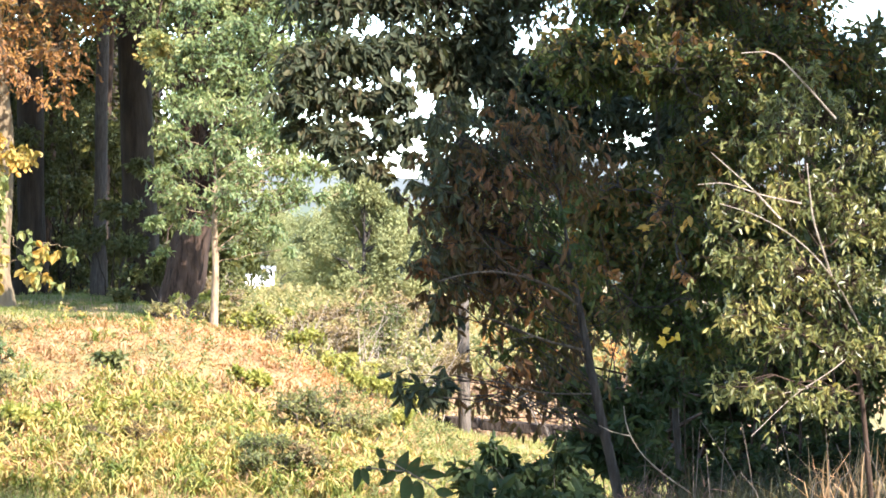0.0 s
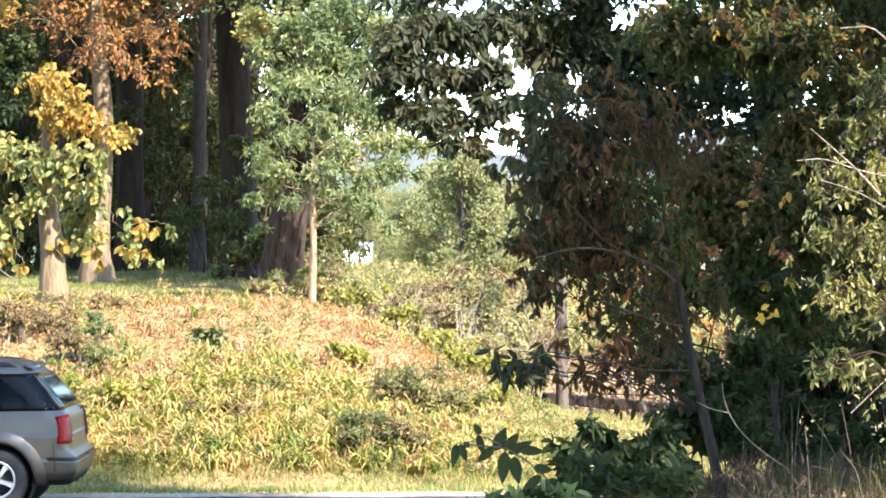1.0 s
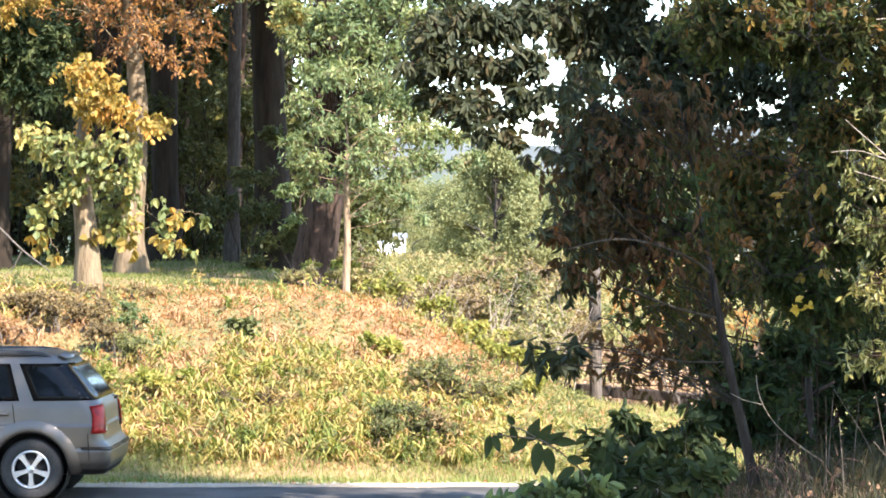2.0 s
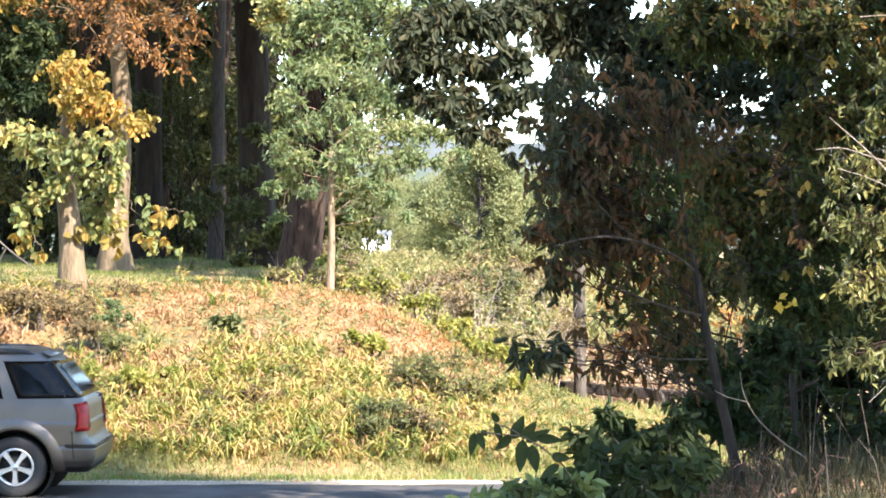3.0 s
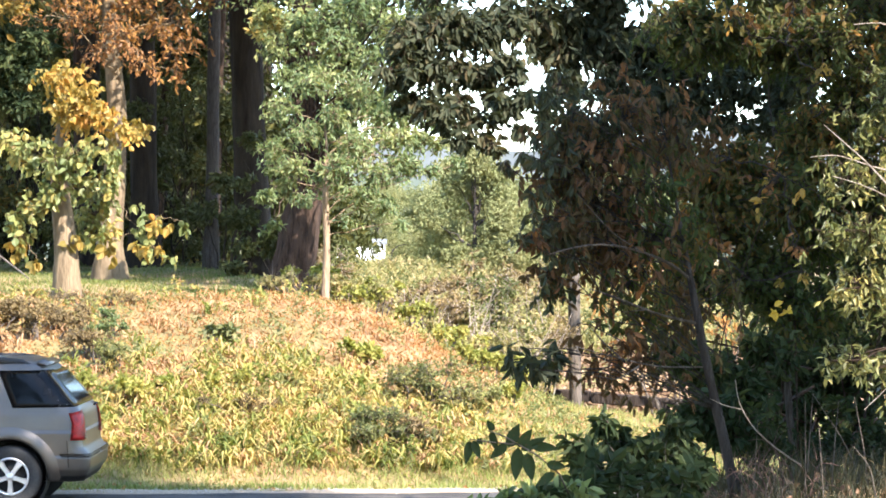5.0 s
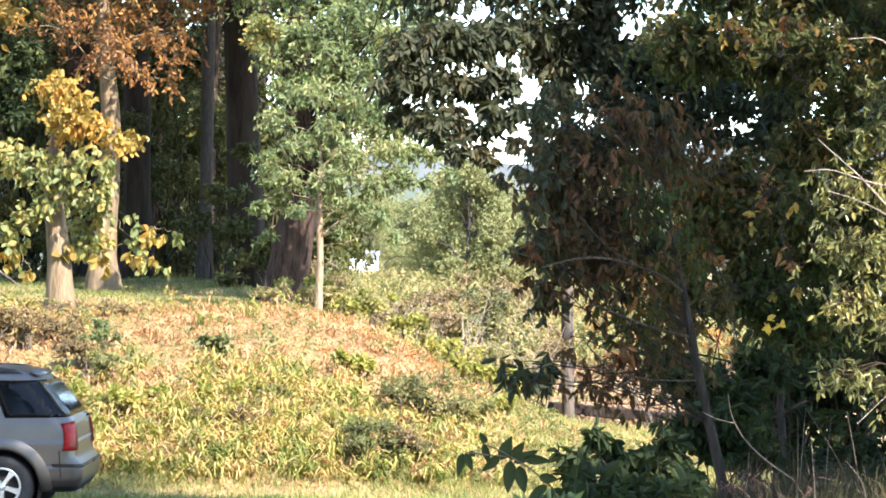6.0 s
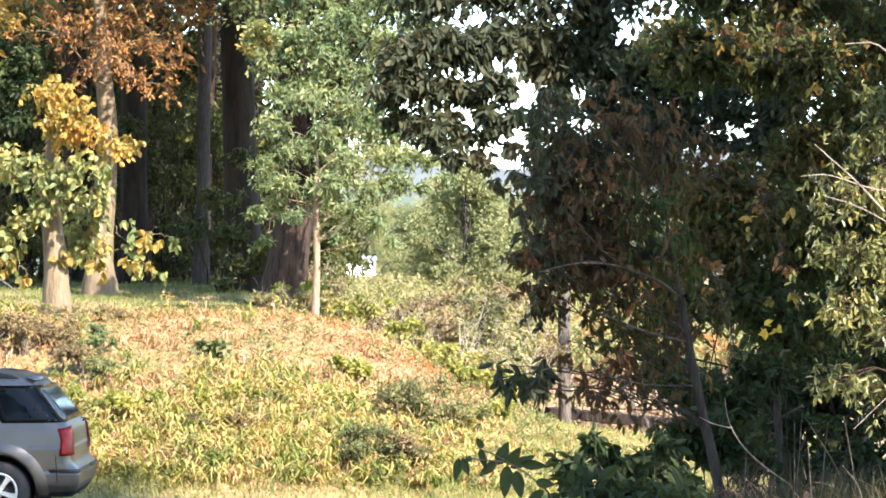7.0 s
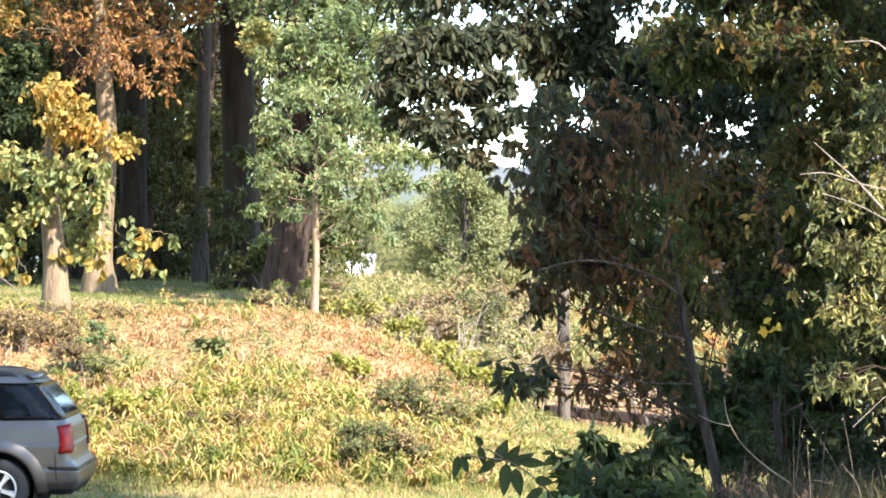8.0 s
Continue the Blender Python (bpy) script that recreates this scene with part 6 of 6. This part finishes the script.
car_patch("rear_window", [(0.25, 1.20), (1.74, 1.20), (1.52, 1.61), (0.29, 1.61)], M_REAR_GLASS, car, 1, 0.01, "sky-reflecting rear window", False, 16, 8)
rod("rear_wiper", [(2.30, -0.02, 1.17), (2.34, -0.05, 1.20), (2.33, -0.45, 1.23)], [0.012, 0.01, 0.006], M_BLACK, car, 6)
bm = box_bm(0.12, 1.2, 0.03, 0.012, 2)
bmesh.ops.rotate(bm, verts=bm.verts, cent=(0, 0, 0), matrix=Matrix.Rotation(radians(22), 3, "Y"))
bmesh.ops.translate(bm, vec=(1.75, 0, 1.70), verts=bm.verts)
part("spoiler", bm, M_PAINT, car, "", True)
bm = box_bm(3.6, 1.2, 0.10, 0.02)
bmesh.ops.translate(bm, vec=(0, 0, 0.30), verts=bm.verts)
part("underbody", bm, M_BLACK, car)
rod("exhaust_pipe", [(1.5, 0.45, 0.29), (1.9, 0.45, 0.28), (2.2, 0.45, 0.27)], [0.03, 0.03, 0.03], M_TRIM, car, 10)

# ---------------------------------------------------------------- bare branches, stalks, grass of the near bank
def bare_branch(name, label, lines, mat, category="branch", group=""):
    """One branch: a main line and side twigs, each (points, thick radius)."""
    o = np.asarray(lines[0][0][0], float)
    top = root(name, o, label, category, group)
    for i, (pts, r) in enumerate(lines):
        p = np.asarray(pts, float)
        s = np.linspace(0, 1, 12)
        k = np.linspace(0, 1, len(p))
        q = np.stack([np.interp(s, k, p[:, c]) for c in range(3)], 1)
        q[1:-1] = (q[:-2] + 2 * q[1:-1] + q[2:]) / 4
        rod("stem" if i == 0 else "side_twig", q, np.linspace(r, r * 0.4, 12), mat, top, 6, o, "", 0.08, i)
    return top


bare_branch("bare_cane", "pale bare cane arching over the bank", [([(1.65, 11.20, 2.09), (1.51, 11.00, 2.18), (1.38, 10.90, 2.29), (1.31, 10.80, 2.41), (1.30, 10.80, 2.50)], 0.0042), ([(1.33, 10.85, 2.37), (1.25, 10.80, 2.39), (1.19, 10.80, 2.42)], 0.003)], M_TWIG_PALE)
bare_branch("bare_branch", "thin pale dead branch with a crooked end", [([(1.22, 12.00, 2.93), (1.12, 11.80, 3.00), (0.95, 11.60, 3.06), (0.80, 11.50, 3.09), (0.66, 11.40, 3.08), (0.52, 11.30, 3.04)], 0.008), ([(0.95, 11.60, 3.06), (0.82, 11.50, 3.14), (0.66, 11.50, 3.32)], 0.003)], M_TWIG)
bare_branch("bare_branch", "thin grey dead branch with side twigs", [([(1.29, 12.00, 2.50), (1.05, 11.80, 2.51), (0.82, 11.60, 2.57), (0.65, 11.50, 2.62)], 0.005), ([(0.96, 11.70, 2.52), (0.85, 11.60, 2.46), (0.75, 11.60, 2.48)], 0.005), ([(0.88, 11.65, 2.55), (0.77, 11.60, 2.65), (0.72, 11.60, 2.72)], 0.005)], M_TWIG)
bare_branch("bare_branch", "thin grey dead branch with side twigs", [([(1.26, 12.00, 2.71), (1.05, 11.80, 2.76), (0.83, 11.70, 2.85), (0.73, 11.70, 2.88)], 0.007), ([(0.99, 11.75, 2.78), (0.88, 11.70, 2.77)], 0.004)], M_TWIG)
bare_branch("bare_branch", "pale broken branch sticking out of the shrub", [([(2.09, 9.70, 2.78), (1.92, 9.40, 2.70), (1.76, 9.30, 2.62), (1.58, 9.20, 2.47)], 0.003), ([(1.82, 9.35, 2.64), (1.71, 9.30, 2.62)], 0.004)], M_TWIG_PALE)
bare_branch("bare_branch", "long bare twigs of the pale-leaved shrub", [([(2.07, 9.60, 2.87), (1.94, 9.40, 3.04), (1.79, 9.30, 3.19), (1.62, 9.30, 3.29), (1.48, 9.30, 3.33)], 0.004), ([(1.79, 9.30, 3.33), (1.64, 9.30, 3.36), (1.50, 9.30, 3.41), (1.40, 9.30, 3.40)], 0.004), ([(1.71, 9.30, 3.27), (1.61, 9.30, 3.38), (1.53, 9.30, 3.45), (1.45, 9.30, 3.52)], 0.004), ([(1.92, 9.40, 3.06), (1.83, 9.30, 3.27), (1.81, 9.30, 3.48)], 0.005)], M_TWIG_PALE)
bare_branch("bare_branch", "bare arching twig at the top of the shrub", [([(1.96, 9.50, 3.66), (1.81, 9.40, 3.80), (1.70, 9.40, 3.91), (1.58, 9.40, 3.90)], 0.005)], M_TWIG_PALE)
bare_branch("fallen_branch", "dark fallen branch lying below the tree", [([(-7.26, 41.20, 1.89), (-6.91, 41.30, 2.17), (-6.54, 41.00, 2.04), (-6.20, 40.90, 1.90)], 0.05), ([(-6.91, 41.30, 2.17), (-6.72, 41.30, 2.35)], 0.03)], M_BARK_DARK)
bare_branch("drooping_branch", "thin bare drooping branch over the lawn", [([(-7.41, 41.00, 3.37), (-7.04, 41.00, 3.00), (-6.68, 41.00, 2.73), (-6.58, 41.00, 2.64)], 0.02), ([(-7.04, 41.00, 3.00), (-7.23, 41.00, 2.64)], 0.012)], M_BARK_GREY)
for i in range(34):
    x, y = 0.85 + 0.062 * i, 10.2 + 0.9 * math.sin(i * 2.3)
    z, w = float(height(x, y)), FIELD.normal(0, 0.14)
    bare_branch("dry_stalk", "dry tan weed stalk on the bank", [([(x, y, z), (x + w * 0.4, y, z + 0.2), (x + w, y + 0.03, z + FIELD.uniform(0.2, 0.5))], 0.0035)], M_TWIG, "stalk", "dry stalks on the bank")
for i in range(24):
    x, y = (-0.5, 0.1, 0.9, 1.5)[i % 4] + FIELD.normal(0, 0.22), 46.6 + 0.7 * math.sin(i * 1.9)
    z, w = float(height(x, y)), FIELD.normal(0.15, 0.5)
    bare_branch("grey_stem", "bare grey stem standing in the brush", [([(x, y, z), (x + w * 0.5, y, z + 0.6), (x + w, y, z + FIELD.uniform(1.0, 1.7))], 0.011), ([(x + w * 0.5, y, z + 0.6), (x + w * 0.5 + 0.3, y, z + 1.1)], 0.007)], M_TWIG_PALE, "stem", "bare stems in the brush")

for i in range(12):
    k = FIELD.uniform(0, 1)
    y = 12.8 + 6.0 * FIELD.uniform(0, 1)
    x = y * (0.10 + 0.115 * (i + k) / 12)
    z, w = float(height(x, y)), FIELD.normal(0, 0.22)
    bare_branch("dark_stem", "thin dark stem rising through the shaded thicket", [([(x, y, z), (x + w * 0.3, y, z + 0.7), (x + w * 0.5, y, z + 1.1), (x + w * 1.3, y, z + 1.8)], FIELD.uniform(0.006, 0.013))], M_BARK_DARK, "stem", "dark stems in the thicket")

for i in range(10):
    x, y = -2.75 + 0.09 * i, 43.0 + 0.2 * math.sin(i * 1.7)
    z, w = float(height(x, y)), FIELD.normal(0, 0.08)
    bare_branch("dry_stalk", "dry tan stalk beside the leaning trunk", [([(x, y, z), (x + w * 0.4, y, z + 0.2), (x + w * 2, y, z + FIELD.uniform(0.2, 0.7))], 0.008), ([(x + w * 0.4, y, z + 0.2), (x + w * 0.4 + 0.12, y, z + 0.4)], 0.005)], M_TWIG, "stalk", "dry stalks by the trunk")

TANGLE = np.random.default_rng(91)
for i in range(46):
    y = TANGLE.uniform(10.0, 12.0)
    x = y * TANGLE.uniform(0.088, 0.15)
    z, a = float(height(x, y)), TANGLE.uniform(-1, 1)
    q = [np.array([x, y, z])]
    for k in range(4):
        q.append(q[-1] + [a * 0.075 + TANGLE.normal(0, 0.03), TANGLE.normal(0, 0.03), 0.075 + TANGLE.normal(0, 0.03) - 0.03 * k])
    bare_branch("dead_twig", "thin reddish-brown dead twig in the bank's tangle", [(q, 0.0035), ([q[2], q[2] + [-a * 0.1, 0.02, 0.09]], 0.002)], M_TWIG_RED, "twig", "dead twigs on the bank")

grass("bank_tall_grass", "tall bleached grass on the near bank", scatter(600, 1.75, 3.2, 9.0, 12.5, lambda x, y: ease(0.185, 0.21, x / y)), 0.15, 0.42, 0.0045, M_GRASS_DRY, 0.9, 0.4)
grass("bank_grass_shade_dark", "short grass on the near bank, its colour darkened for shade", scatter(26000, 0.2, 4.2, 8.6, 17), 0.04, 0.14, 0.006, M_GRASS_SHADE, 1.0)
grass("bank_dry_grass", "matted dry grass stems on the near bank, colour darkened for shade", scatter(2500, 0.7, 4, 8.8, 14.5), 0.12, 0.34, 0.004, M_GRASS_SHADE, 1.4, 0.5)
rng_y = np.random.default_rng(77)
yl = sprays(rng_y, [(1.58, 11.50, 2.80, 0.04), (1.63, 11.50, 2.785, 0.03)], 3, 2, 0.046, 0.8, 0.3)[0]
tagged(new("yellow_leaf_spray", mesh_from("yellow_leaf_spray", yl[0], yl[1], M_YELLOW, False)), "bright yellow leaves caught in the sun", "leaves")
